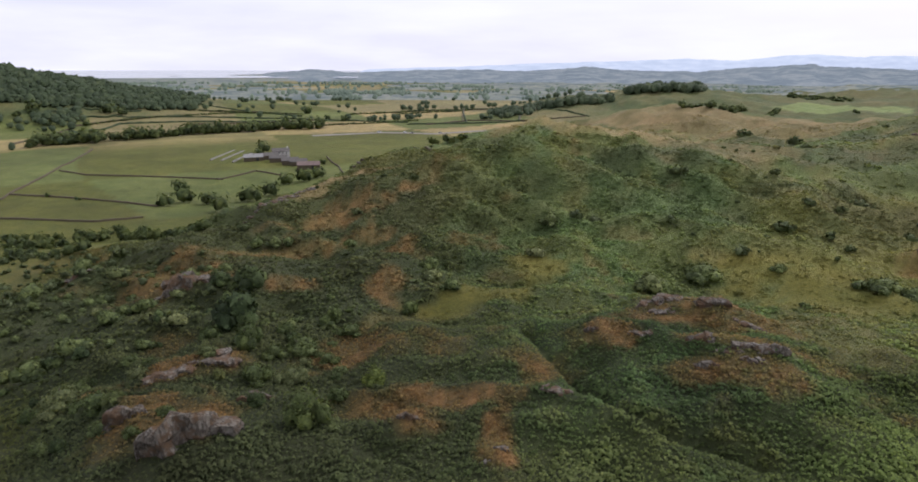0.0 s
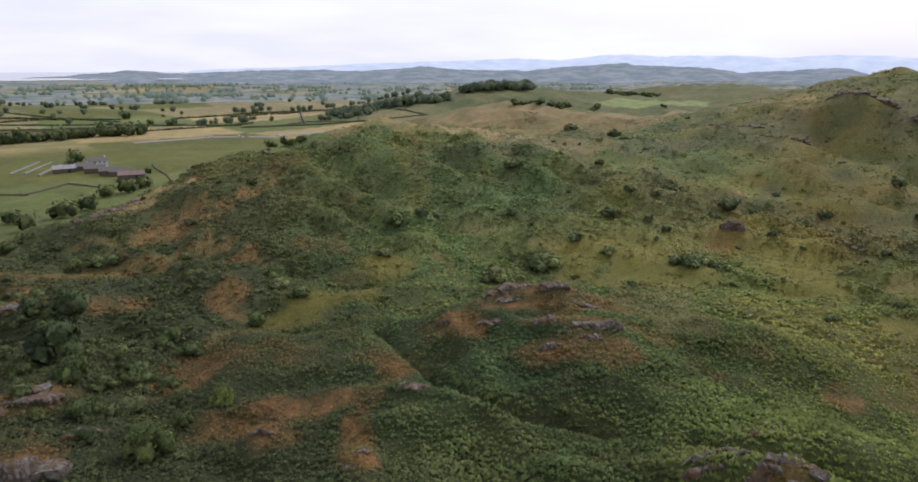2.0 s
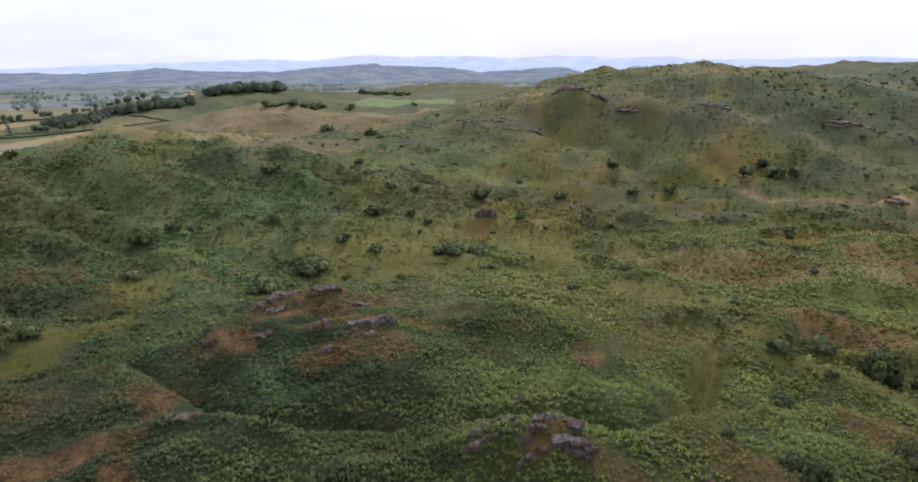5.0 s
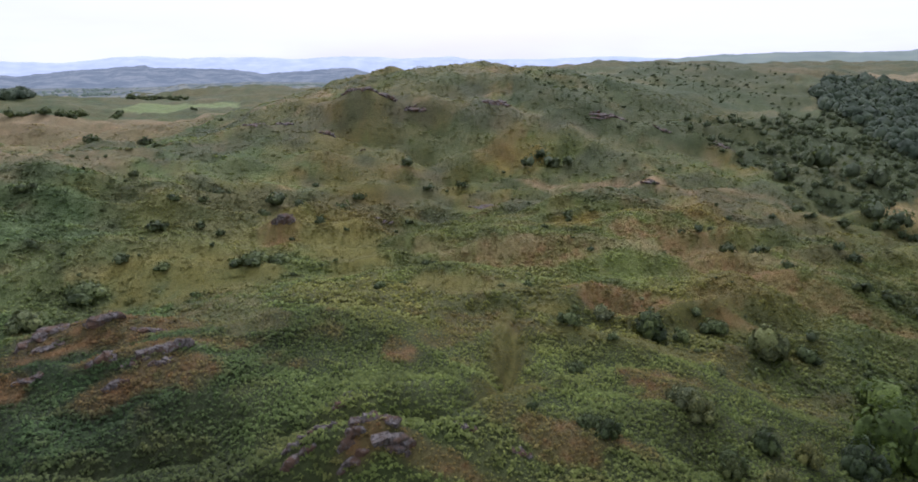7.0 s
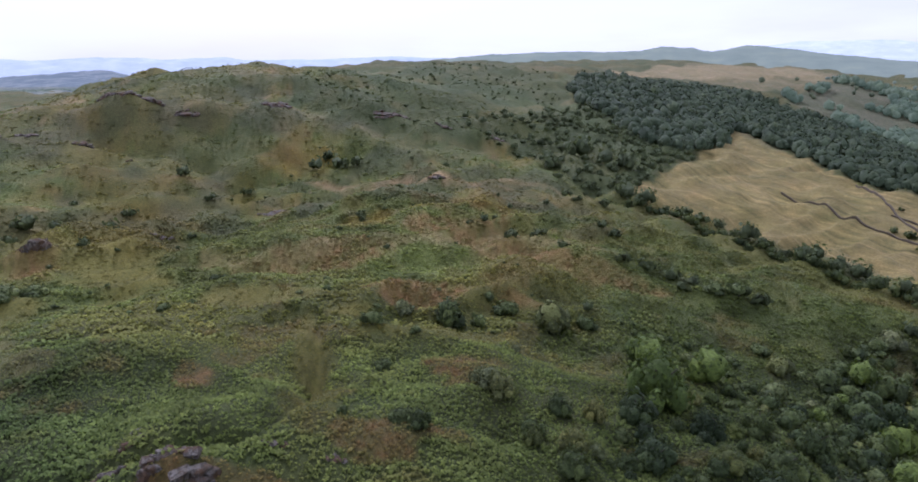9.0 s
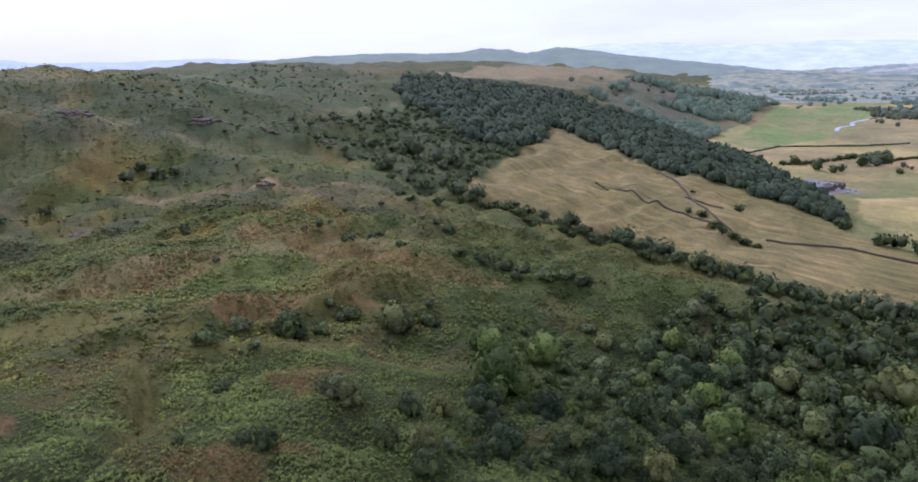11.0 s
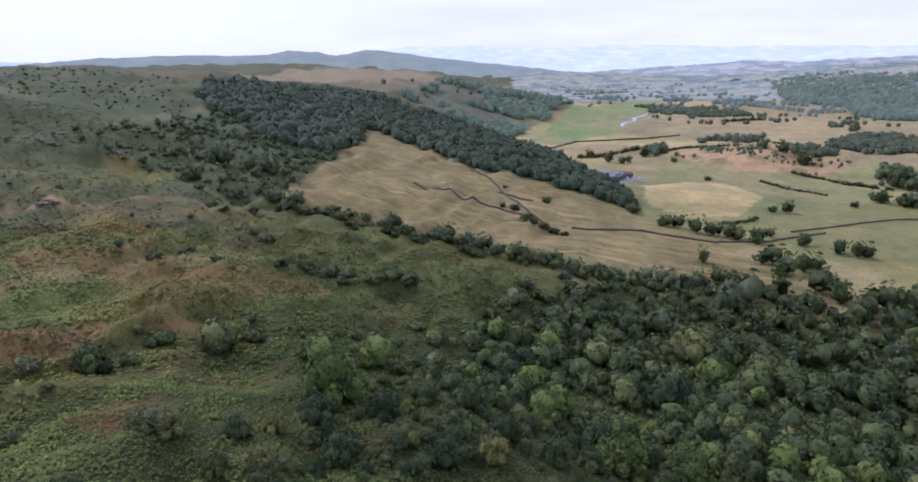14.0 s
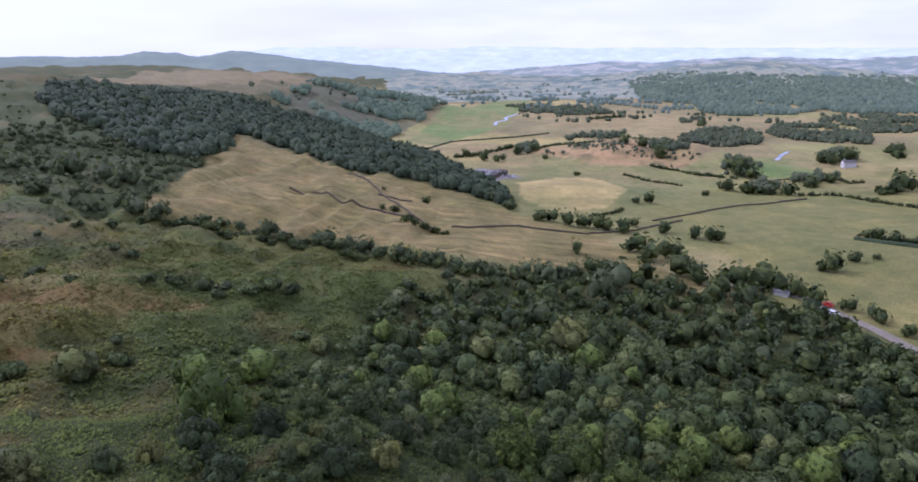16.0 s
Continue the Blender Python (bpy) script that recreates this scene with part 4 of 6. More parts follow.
def masks(x, y):
    """The rough ground's plants: rusty brake, dry grass, bog, and the rest, green bracken."""
    n1, n2, n3 = vnoise(x, y, 26, 51), vnoise(x, y, 11, 52), vnoise(x, y, 4.2, 53)
    r = np.hypot(x, y)
    rust = np.maximum(patches(x, y, RUST_PATCHES) * (1 - 0.45 * sstep(230, 300, r)), 0.42 * sstep(0.42, 0.8, 0.6 * n1 + 0.5 * n2 + 0.3 * n3))
    dry = np.maximum(patches(x, y, DRY_PATCHES), 0.5 * sstep(0.5, 0.9, 0.6 * vnoise(x, y, 34, 54) + 0.5 * vnoise(x, y, 9, 55) + 0.3 * n3) * sstep(180, 320, r))
    dry = np.maximum(dry, 0.8 * (1 - sstep(8, 20, line_gap(x, y, SPURS[0][2]) + 6 * vnoise(x, y, 17, 58))))
    bog = patches(x, y, BOG_PATCHES, 0.5)
    speck = 0.78 + 0.3 * vnoise(x, y, 2.1, 56) + 0.25 * n3
    return rust * np.clip(speck, 0.15, 1) * (0.62 + 0.38 * sstep(-0.3, 0.5, vnoise(x, y, 1.6, 57))), dry * np.clip(speck, 0.15, 1) * 0.9, bog * 0.85


def on_straw_slope(x, y):
    return inside(x + 5 * vnoise(x, y, 14, 61), y + 5 * vnoise(x, y, 14, 62), STRAW_SLOPE)


def lower_slope(x, y):
    """The bracken slope that runs down to the foot of the straw-coloured one."""
    return sstep(90, 130, x) * sstep(-130, -70, y) * (1 - sstep(40, 90, y)) * (1 - sstep(320, 390, np.hypot(x, y)))


def cover(x, y):
    z = swell(x, y)
    f = fellness(x, y, z)
    r = np.hypot(x, y)
    near_slope = np.maximum(sstep(-40, 20, x) * (1 - sstep(230, 330, r)), lower_slope(x, y))
    f = np.maximum(np.maximum(f, near_slope), 1 - sstep(0.85, 1.1, np.hypot((x - 330) / 290, (y - 460) / 300)))
    rust, dry, bog = masks(x, y)
    # fell lightens with distance, haze put into its colour
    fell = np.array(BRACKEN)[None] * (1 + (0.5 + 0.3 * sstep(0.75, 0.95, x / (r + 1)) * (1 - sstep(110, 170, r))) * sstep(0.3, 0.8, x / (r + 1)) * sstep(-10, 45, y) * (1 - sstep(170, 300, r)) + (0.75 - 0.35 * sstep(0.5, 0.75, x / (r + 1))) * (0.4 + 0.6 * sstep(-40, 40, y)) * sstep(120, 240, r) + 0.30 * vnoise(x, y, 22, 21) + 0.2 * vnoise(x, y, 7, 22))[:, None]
    # a paler grass share grows with distance, for the same haze
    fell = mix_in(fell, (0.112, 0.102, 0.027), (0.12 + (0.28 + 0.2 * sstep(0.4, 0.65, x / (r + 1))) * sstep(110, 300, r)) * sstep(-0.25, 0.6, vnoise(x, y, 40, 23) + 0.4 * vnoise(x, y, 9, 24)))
    # hue by bearing, tuned to the camera's view
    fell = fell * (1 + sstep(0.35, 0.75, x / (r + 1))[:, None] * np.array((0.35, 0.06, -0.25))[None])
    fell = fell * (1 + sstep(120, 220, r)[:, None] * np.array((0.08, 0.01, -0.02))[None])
    lush = np.maximum(sstep(70, 0, y) * (1 - sstep(250, 330, r)) * sstep(40, 90, x), 0.9 * lower_slope(x, y) * sstep(70, 0, y))
    fell = mix_in(fell, (0.056, 0.073, 0.016), 0.8 * lush)
    sward = vnoise(x, y, 15, 36) + 0.6 * vnoise(x, y, 5.5, 37) + 0.35 * vnoise(x, y, 50, 38)
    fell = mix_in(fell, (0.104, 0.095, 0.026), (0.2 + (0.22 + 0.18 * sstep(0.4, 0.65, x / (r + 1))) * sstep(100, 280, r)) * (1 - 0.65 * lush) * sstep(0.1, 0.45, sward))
    fell = fell * (1 - 0.28 * sstep(0.15, 0.6, -sward))[:, None]
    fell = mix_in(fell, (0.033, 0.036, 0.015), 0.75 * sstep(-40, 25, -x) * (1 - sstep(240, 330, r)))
    fell = mix_in(fell, RUST, rust * (1 - 0.35 * lush))
    # dry grass goes from olive to tan by distance alone
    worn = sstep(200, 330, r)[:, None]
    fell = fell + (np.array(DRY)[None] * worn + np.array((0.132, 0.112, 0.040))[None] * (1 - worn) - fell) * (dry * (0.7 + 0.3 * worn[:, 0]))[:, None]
    fell = mix_in(fell, BOG, bog)
    moor = mix_in(np.array((0.064, 0.078, 0.030))[None] * np.ones((len(x), 1)), (0.089, 0.086, 0.031), sstep(-0.2, 0.35, vnoise(x, y, 55, 25) + 0.7 * vnoise(x, y, 18, 26)))
    moor = mix_in(moor, (0.17, 0.137, 0.070), 0.4 * sstep(0.35, 0.8, vnoise(x, y, 70, 27) + 0.5 * vnoise(x, y, 12, 28)))
    far = sstep(200, 480, r) * sstep(-0.6, 0.3, vnoise(x, y, 48, 29) + 0.5 * vnoise(x, y, 17, 30))
    far = np.maximum(far, sstep(430, 620, r)) * (0.6 + 0.3 * sstep(-0.2, 0.3, x / (r + 1) - 0.72)) * (1 - 0.85 * lush)
    fell = fell * (1 - far)[:, None] + moor * far[:, None]
    # darker heath in drifts over the upper fell
    heath = sstep(0.0, 0.45, vnoise(x, y, 38, 111) + 0.6 * vnoise(x, y, 13, 112))
    fell = mix_in(fell, (0.050, 0.054, 0.027), 0.55 * heath * sstep(210, 300, r) * sstep(-20, 60, x) * (1 - sstep(470, 600, r)) * (1 - 0.8 * dry))
    # the valley's fields, a patchwork of pasture, meadow and stubble
    wx, wy = x + 40 * vnoise(x, y, 260, 71), y + 40 * vnoise(x, y, 260, 72)
    u, v = wx * 0.87 + wy * 0.5, -wx * 0.5 + wy * 0.87
    size = 120
    k = lattice(np.floor(u / (size * 1.5)), np.floor(v / size), 73)
    east = sstep(0, 120, x * 0.55 - y * 0.83 - 120)
    field = mix_in(np.array(PASTURE)[None] * np.ones((len(x), 1)), (0.212, 0.196, 0.066), east)
    field = mix_in(field, (0.318, 0.262, 0.098), east * sstep(560, 760, r))
    field = mix_in(field, (0.20, 0.17, 0.08), (k > 0.35) * sstep(650, 800, r) * 0.8)
    field = mix_in(field, STRAW, (k > 0.72) * sstep(650, 800, r) * 0.7)
    field = mix_in(field, MEADOW, (k < 0.12) * 0.4)
    field = field * (1 + 0.18 * vnoise(x, y, 90, 31) + 0.12 * vnoise(x, y, 24, 32) + 0.06 * vnoise(x, y, 9, 34))[:, None]
    c = fell * f[:, None] + field * (1 - f)[:, None]
    for poly, colour, w in ((BIG_PASTURE, (0.203, 0.187, 0.056), 0.85), (STRAW_RISE, (0.42, 0.325, 0.125), 0.95), (GREEN_MEADOW, (0.15, 0.205, 0.060), 0.9), (RIVER_MEADOW, (0.13, 0.19, 0.05), 0.9),
                            (TUSSOCK_MOOR, (0.37, 0.24, 0.11), 0.9), (FAR_STRAW_HILL, (0.30, 0.232, 0.115), 0.8), (BROWN_HILL, (0.175, 0.148, 0.075), 0.6), (BRIGHT_FIELD, (0.16, 0.198, 0.065), 0.9), (RUSSET_BROW, (0.19, 0.135, 0.065), 0.5), (FLANK_WOOD, (0.108, 0.108, 0.062), 0.8)):
        c = mix_in(c, colour, w * inside(x, y, poly) * (1 + 0.2 * vnoise(x, y, 40, 33) + 0.15 * vnoise(x, y, 14, 35)))
    c = mix_in(c, (0.12, 0.10, 0.05), 0.7 * inside(x, y, TUSSOCK_MOOR) * sstep(0.15, 0.5, vnoise(x, y, 20, 47) + 0.5 * vnoise(x, y, 9, 48)))
    # grazed and browned patches in the east fields
    tan = sstep(0.05, 0.5, vnoise(x, y, 75, 39) + 0.5 * vnoise(x, y, 28, 40) + 0.25 * vnoise(x, y, 10, 43))
    c = mix_in(c, (0.258, 0.208, 0.090), 0.55 * tan * east * (1 - f))
    c = mix_in(c, (0.125, 0.135, 0.045), 0.5 * sstep(0.1, 0.5, -vnoise(x, y, 75, 39) + 0.5 * vnoise(x, y, 22, 44)) * east * (1 - f) * (1 - sstep(620, 800, r)))
    # worn streaks across the straw-coloured slope
    s = on_straw_slope(x, y)
    streak = vnoise(x * 0.35 + y * 0.2, x * -0.9 + y * 1.6, 9, 63) + 0.5 * vnoise(x, y, 16, 64)
    c = mix_in(c, np.array((0.207, 0.166, 0.060)), 0.95 * s)
    c = mix_in(c, (0.125, 0.110, 0.052), 0.2 * s * sstep(0.35, 0.8, vnoise(x * 0.4 + y * 0.3, y * 2.2 - x * 1.3, 14, 65) + 0.3 * vnoise(x, y, 5, 66)))
    terrace = vnoise(z + 0.4 * vnoise(x, y, 12, 68), (x + y) * 0.02, 0.9, 67)
    c = np.where(s[:, None], c * (1 + 0.08 * streak + 0.08 * terrace)[:, None], c)
    c = mix_in(c, (0.046, 0.059, 0.021), 0.72 * np.maximum(inside(x, y, UPPER_SCRUB), inside(x, y, UPPER_FELL) * sstep(-0.5, 0.2, vnoise(x, y, 40, 49))))
    # darker green ground within the two woods
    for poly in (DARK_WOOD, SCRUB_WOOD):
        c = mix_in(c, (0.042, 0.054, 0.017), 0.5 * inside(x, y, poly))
    return np.clip(c, 0.005, 0.8)


def sheet(name, verts, faces, mat, smooth=True):
    """A mesh from arrays: verts n x 3, faces n x 3 or n x 4."""
    me = bpy.data.meshes.new(name)
    verts, faces = np.asarray(verts, float), np.asarray(faces)
    me.vertices.add(len(verts))
    me.vertices.foreach_set("co", verts.ravel())
    me.loops.add(faces.size)
    me.loops.foreach_set("vertex_index", faces.ravel())
    me.polygons.add(len(faces))
    me.polygons.foreach_set("loop_start", np.arange(len(faces)) * faces.shape[1])
    me.update(calc_edges=True)
    me.polygons.foreach_set("use_smooth", np.full(len(faces), smooth))
    if mat:
        me.materials.append(mat)
    return me


def ground():
    seen = np.radians(np.arange(-42, 156, 0.33))
    rest = np.radians(np.arange(156, 318, 3.0))
    ang = np.concatenate([seen, rest])
    rad = np.concatenate([[0.0, 20, 40], np.geomspace(58, 4950, 280)])
    a, r = np.meshgrid(ang, rad)
    x, y = (r * np.sin(a)).ravel(), (r * np.cos(a)).ravel()
    na, nr = len(ang), len(rad)
    i, j = np.meshgrid(np.arange(na), np.arange(nr - 1))
    k, k2 = (j * na + i).ravel(), (j * na + (i + 1) % na).ravel()
    me = sheet("ground", np.stack([x, y, height(x, y)], 1), np.stack([k, k + na, k2 + na, k2], 1), M_GROUND)
    worn = np.maximum(on_straw_slope(x, y), 0.45 * (1 - fellness(x, y)))
    at = me.color_attributes.new("cover", "FLOAT_COLOR", "POINT")
    # ground under the bracken darkened: shade between fronds put into its colour
    low = np.max(masks(x, y), 0)
    frond_shade = 0.4 * fellness(x, y) * (1 - low) * (1 - on_straw_slope(x, y)) * (1 - sstep(120, 280, np.hypot(x, y)))
    # fell lightened again beyond 120 m, haze put into the colour
    at.data.foreach_set("color", np.concatenate([mix_in(cover(x, y) * (1 + (0.35 - 0.1 * sstep(270, 340, np.hypot(x, y))) * fellness(x, y) * sstep(120, 240, np.hypot(x, y)) * (1 - sstep(700, 900, np.hypot(x, y))) * (1 - on_straw_slope(x, y)))[:, None], (0.030, 0.036, 0.013), frond_shade), worn[:, None]], 1).ravel().astype(np.float32))
    return tagged(new("ground", me), "rough bracken fell falling to walled green and straw-coloured fields", "ground", kind="structure")


ground()


def at_ground(x, y):
    return float(height(np.array([x]), np.array([y]))[0])


def part(name, me, parent, label=""):
    ob = new(name, me)
    ob.parent = parent
    return tagged(ob, label)


# ---------------------------------------------------------------- distant hills, beyond the valleys
def range_of_hills(name, skyline, dist, depth, mat, label, rough):
    """A long ridge whose crest follows the skyline, with a front slope, a crest and a back."""
    az, el = np.array(skyline).T
    a = np.arange(az[0] - 3, az[-1] + 3, 0.12)
    e = np.interp(a, az, el)
    x, y = np.sin(np.radians(a)), np.cos(np.radians(a))
    crest = EYE + dist * np.tan(np.radians(e)) + rough * vnoise(a, a * 0, 0.9, 7) + 0.6 * rough * vnoise(a, a * 0, 0.3, 9)
    edge = sstep(0, 3, a - a[0]) * sstep(0, 3, a[-1] - a)
    foot = np.minimum(crest - 20, 5.0)
    crest = foot + (crest - foot) * edge
    rows = [(dist - depth, 0.0), (dist - depth * 0.55, 0.45), (dist - depth * 0.2, 0.85), (dist, 1.0), (dist + depth * 0.3, 0.0)]
    v = []
    for d, k in rows:
        dd = d + (0 if k in (0.0, 1.0) else 0.1) * depth * vnoise(a, a * 0 + d, 1.4, 11)
        v.append(np.stack([x * dd, y * dd, foot + (crest - foot) * k], 1))
    n = len(a)
    i, j = np.meshgrid(np.arange(n - 1), np.arange(len(rows) - 1))
    k = (j * n + i).ravel()
    me = sheet(name, np.concatenate(v), np.stack([k, k + 1, k + n + 1, k + n], 1), mat)
    return tagged(new(name, me), label, "hills", kind="structure")


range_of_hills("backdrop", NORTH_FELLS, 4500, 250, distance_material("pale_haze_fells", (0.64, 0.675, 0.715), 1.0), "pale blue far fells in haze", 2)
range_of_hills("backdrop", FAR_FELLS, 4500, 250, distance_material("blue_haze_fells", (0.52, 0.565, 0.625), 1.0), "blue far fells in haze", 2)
# colour stops hold the haze as well as woods and fields
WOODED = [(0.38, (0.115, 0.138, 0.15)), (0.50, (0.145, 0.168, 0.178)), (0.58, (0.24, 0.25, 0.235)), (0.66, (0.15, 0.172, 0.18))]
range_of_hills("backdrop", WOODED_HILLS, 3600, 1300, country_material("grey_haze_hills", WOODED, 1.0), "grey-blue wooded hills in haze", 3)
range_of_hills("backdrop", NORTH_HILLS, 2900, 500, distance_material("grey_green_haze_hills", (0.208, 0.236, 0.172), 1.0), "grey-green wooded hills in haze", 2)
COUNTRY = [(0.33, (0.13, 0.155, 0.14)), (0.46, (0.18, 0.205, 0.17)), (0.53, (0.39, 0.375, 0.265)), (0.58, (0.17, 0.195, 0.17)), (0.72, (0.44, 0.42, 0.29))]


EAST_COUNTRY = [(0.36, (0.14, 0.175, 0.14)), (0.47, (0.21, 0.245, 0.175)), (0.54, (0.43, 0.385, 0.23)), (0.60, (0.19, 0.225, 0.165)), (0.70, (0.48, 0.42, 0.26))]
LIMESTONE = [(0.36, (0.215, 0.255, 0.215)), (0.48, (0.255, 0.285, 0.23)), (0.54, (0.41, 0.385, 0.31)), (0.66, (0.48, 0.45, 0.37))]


def far_country(a0, a1, near, far, lift, glow, stops):
    """Rolling hedged country laid over the far ground, haze painted in as glow."""
    a, r = np.meshgrid(np.radians(np.arange(a0, a1, 0.4)), np.geomspace(near, far, 45))
    x, y = (r * np.sin(a)).ravel(), (r * np.cos(a)).ravel()
    t, e = (r.ravel() - near) / (far - near), np.degrees(a).ravel()
    edge = sstep(0, 4, e - a0) * sstep(0, 4, a1 - e) * sstep(0, 0.05, t)
    z = height(x, y) + (1.0 + lift * t + sstep(0, 0.4, t) * (5 * vnoise(x, y, 330, 16) + 2 * vnoise(x, y, 120, 17))) * edge - 3 * (1 - edge)
    n, m = a.shape[1], a.shape[0]
    i, j = np.meshgrid(np.arange(n - 1), np.arange(m - 1))
    k = (j * n + i).ravel()
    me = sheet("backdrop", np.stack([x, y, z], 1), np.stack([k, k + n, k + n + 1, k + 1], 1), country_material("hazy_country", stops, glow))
    tagged(new("backdrop", me), "far hedged country of woods and fields in haze", "country", kind="structure")


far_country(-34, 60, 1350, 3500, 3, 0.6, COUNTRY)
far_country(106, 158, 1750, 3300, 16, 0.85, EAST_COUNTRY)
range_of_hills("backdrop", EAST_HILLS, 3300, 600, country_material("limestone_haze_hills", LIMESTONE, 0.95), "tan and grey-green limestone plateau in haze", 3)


def bay():
    """The sea in its bay, far beyond the fields."""
    a, v = np.radians(np.arange(-34, -8, 0.5)), []
    for d in (3000, 4930):
        v.append(np.stack([np.sin(a) * d, np.cos(a) * d, np.full(len(a), 34.0)], 1))
    n = len(a)
    k = np.arange(n - 1)
    tagged(new("water", sheet("water", np.concatenate(v), np.stack([k, k + 1, k + n + 1, k + n], 1), M_WATER)), "bright flat sea in a distant bay", "water", kind="structure")


bay()

# ---------------------------------------------------------------- trees and shrubs
rng = np.random.default_rng(11)


def ico(sub):
    bm = bmesh.new()
    bmesh.ops.create_icosphere(bm, subdivisions=sub, radius=1)
    v, f = np.array([p.co[:] for p in bm.verts]), np.array([[q.index for q in p.verts] for p in bm.faces])
    bm.free()
    return v, f


ICO0, ICO1 = ico(1), ico(2)


def leaf_cards(c, n, size, g):
    """A rhombic leaf spray at each centre c, about square to n, as verts and quads."""
    m = len(c)
    nn = n + g.normal(0, 0.34, (m, 3))
    nn /= np.linalg.norm(nn, axis=1)[:, None]
    t = np.cross(nn, g.normal(0, 1, (m, 3)))
    t /= np.linalg.norm(t, axis=1)[:, None] + 1e-9
    b = np.cross(nn, t)
    s = (size * g.uniform(0.6, 1.3, m))[:, None]
    v = np.stack([c - t * s, c - b * s * 0.6 + nn * s * 0.15, c + t * s, c + b * s * 0.6 + nn * s * 0.15], 1).reshape(-1, 3)
    return v, np.arange(m * 4).reshape(-1, 4)


def soften(me, normals):
    """Leaf sprays take the light of the mass that they belong to."""
    me.polygons.foreach_set("use_smooth", np.ones(len(me.polygons), bool))
    normals = normals / (np.linalg.norm(normals, axis=1)[:, None] + 1e-9)
    me.normals_split_custom_set_from_vertices(normals.tolist())


def crown_mesh(name, mat, seed, stems, leaves, size, tall, core):
    """A crown one unit wide: a few stems' leafy domes grown together, each swelling into lobes, with sprays of leaves standing out."""
    g = np.random.default_rng(seed)
    V, N, F, base = [], [], [], 0
    turn = g.uniform(0, 6.28)
    for i in range(stems):
        wide, high = (g.uniform(0.62, 0.76), tall) if i == 0 else (g.uniform(0.36, 0.56), tall * g.uniform(0.45, 0.88))
        off = (0.5 - wide * 0.5) * (0.35 if i == 0 else 1.05)
        a = turn + i * 2.4 + g.uniform(-0.4, 0.4)
        foot = np.array([off * math.cos(a), off * math.sin(a), 0])
        n = 20
        k = np.arange(n) + 0.5
        u, a = 1 - 1.5 * k / n, k * 2.4 + g.uniform(-0.5, 0.5, n)
        L = np.stack([np.sqrt(1 - u * u) * np.cos(a), np.sqrt(1 - u * u) * np.sin(a), u], 1)
        swell_by, tight = g.uniform(0.1, 0.42, n), g.uniform(11, 28, n)

        def body(d):
            """The dome's reach in a direction, and which way its leaves face there."""
            near = np.exp((d @ L.T - 1) * tight)
            reach = 0.7 + (near * swell_by).max(1)
            face = d + 1.1 * (d - L[near.argmax(1)]) + np.array([0, 0, 0.3])
            return d * reach[:, None] * np.array([0.5 * wide, 0.5 * wide, 0.54 * high]) + foot + np.array([0, 0, 0.46 * high]), face

        v, f = core
        w, m = body(v)
        V.append((w - foot) * (0.84 if leaves > 500 else 0.93 if leaves > 100 else 0.86) + foot + g.normal(0, 0.014, w.shape))
        N.append(m + 0.15 * g.normal(0, 1, m.shape))
        F += (f + base).tolist()
        base += len(w)
        q = int(leaves * (0.4 if i == 0 else 0.6 / (stems - 1)))
        d = g.normal(0, 1, (q, 3))
        d[:, 2] = np.abs(d[:, 2]) * 1.1 - 0.4
        d /= np.linalg.norm(d, axis=1)[:, None]
        c, m = body(d)
        c += d * g.uniform(-0.03, 0.07, (q, 1))
        lv, lq = leaf_cards(c, d, size, g)
        V.append(lv)
        N.append(np.repeat(m + 0.9 * g.normal(0, 1, m.shape), 4, 0))
        F += (lq + base).tolist()
        base += len(lv)
    me = bpy.data.meshes.new(name)
    me.from_pydata(np.concatenate(V).tolist(), [], F)
    me.materials.append(mat)
    soften(me, np.concatenate(N))
    return me


def trunk_mesh(seed, tall):
    """A tapered, leaning trunk that forks into limbs."""
    g = np.random.default_rng(seed)
    V, Q = [], []

    def limb(p, q, r0, r1):
        p, q = np.array(p), np.array(q)
        for c, r in ((p, r0), ((p + q) / 2 + g.normal(0, 0.012, 3), (r0 + r1) / 2), (q, r1)):
            for k in range(6):
                V.append((c[0] + r * math.cos(k * math.pi / 3), c[1] + r * math.sin(k * math.pi / 3), c[2]))
        o = len(V) - 18
        for s in (0, 6):
            for k in range(6):
                Q.append((o + s + k, o + s + (k + 1) % 6, o + s + 6 + (k + 1) % 6, o + s + 6 + k))

    fork = (g.uniform(-0.03, 0.03), g.uniform(-0.03, 0.03), tall * 0.4)
    limb((0, 0, -0.08), fork, 0.035, 0.026)
    for k in range(4):
        a = k * 1.57 + g.uniform(-0.4, 0.4)
        limb(fork, (0.22 * math.cos(a), 0.22 * math.sin(a), tall * g.uniform(0.6, 0.78)), 0.02, 0.008)
    me = bpy.data.meshes.new("trunk")
    me.from_pydata(V, [], Q)
    me.materials.append(M_BARK)
    return me


KINDS = [
    ("shrub", M_SHRUB, 0.54, 0.0, "grey-green hawthorn and willow scrub on the fell", "shrub"),
    ("tree", M_LEAF, 0.80, 0.0, "small round grey-green broadleaved tree in full leaf", "tree"),
    ("tree", M_LEAF_DARK, 0.80, 0.0, "dark dense holly-green tree in full leaf", "tree"),
    ("tree", M_LEAF_PALE, 0.82, 0.0, "bright yellow-green ash tree in full leaf", "tree"),
]
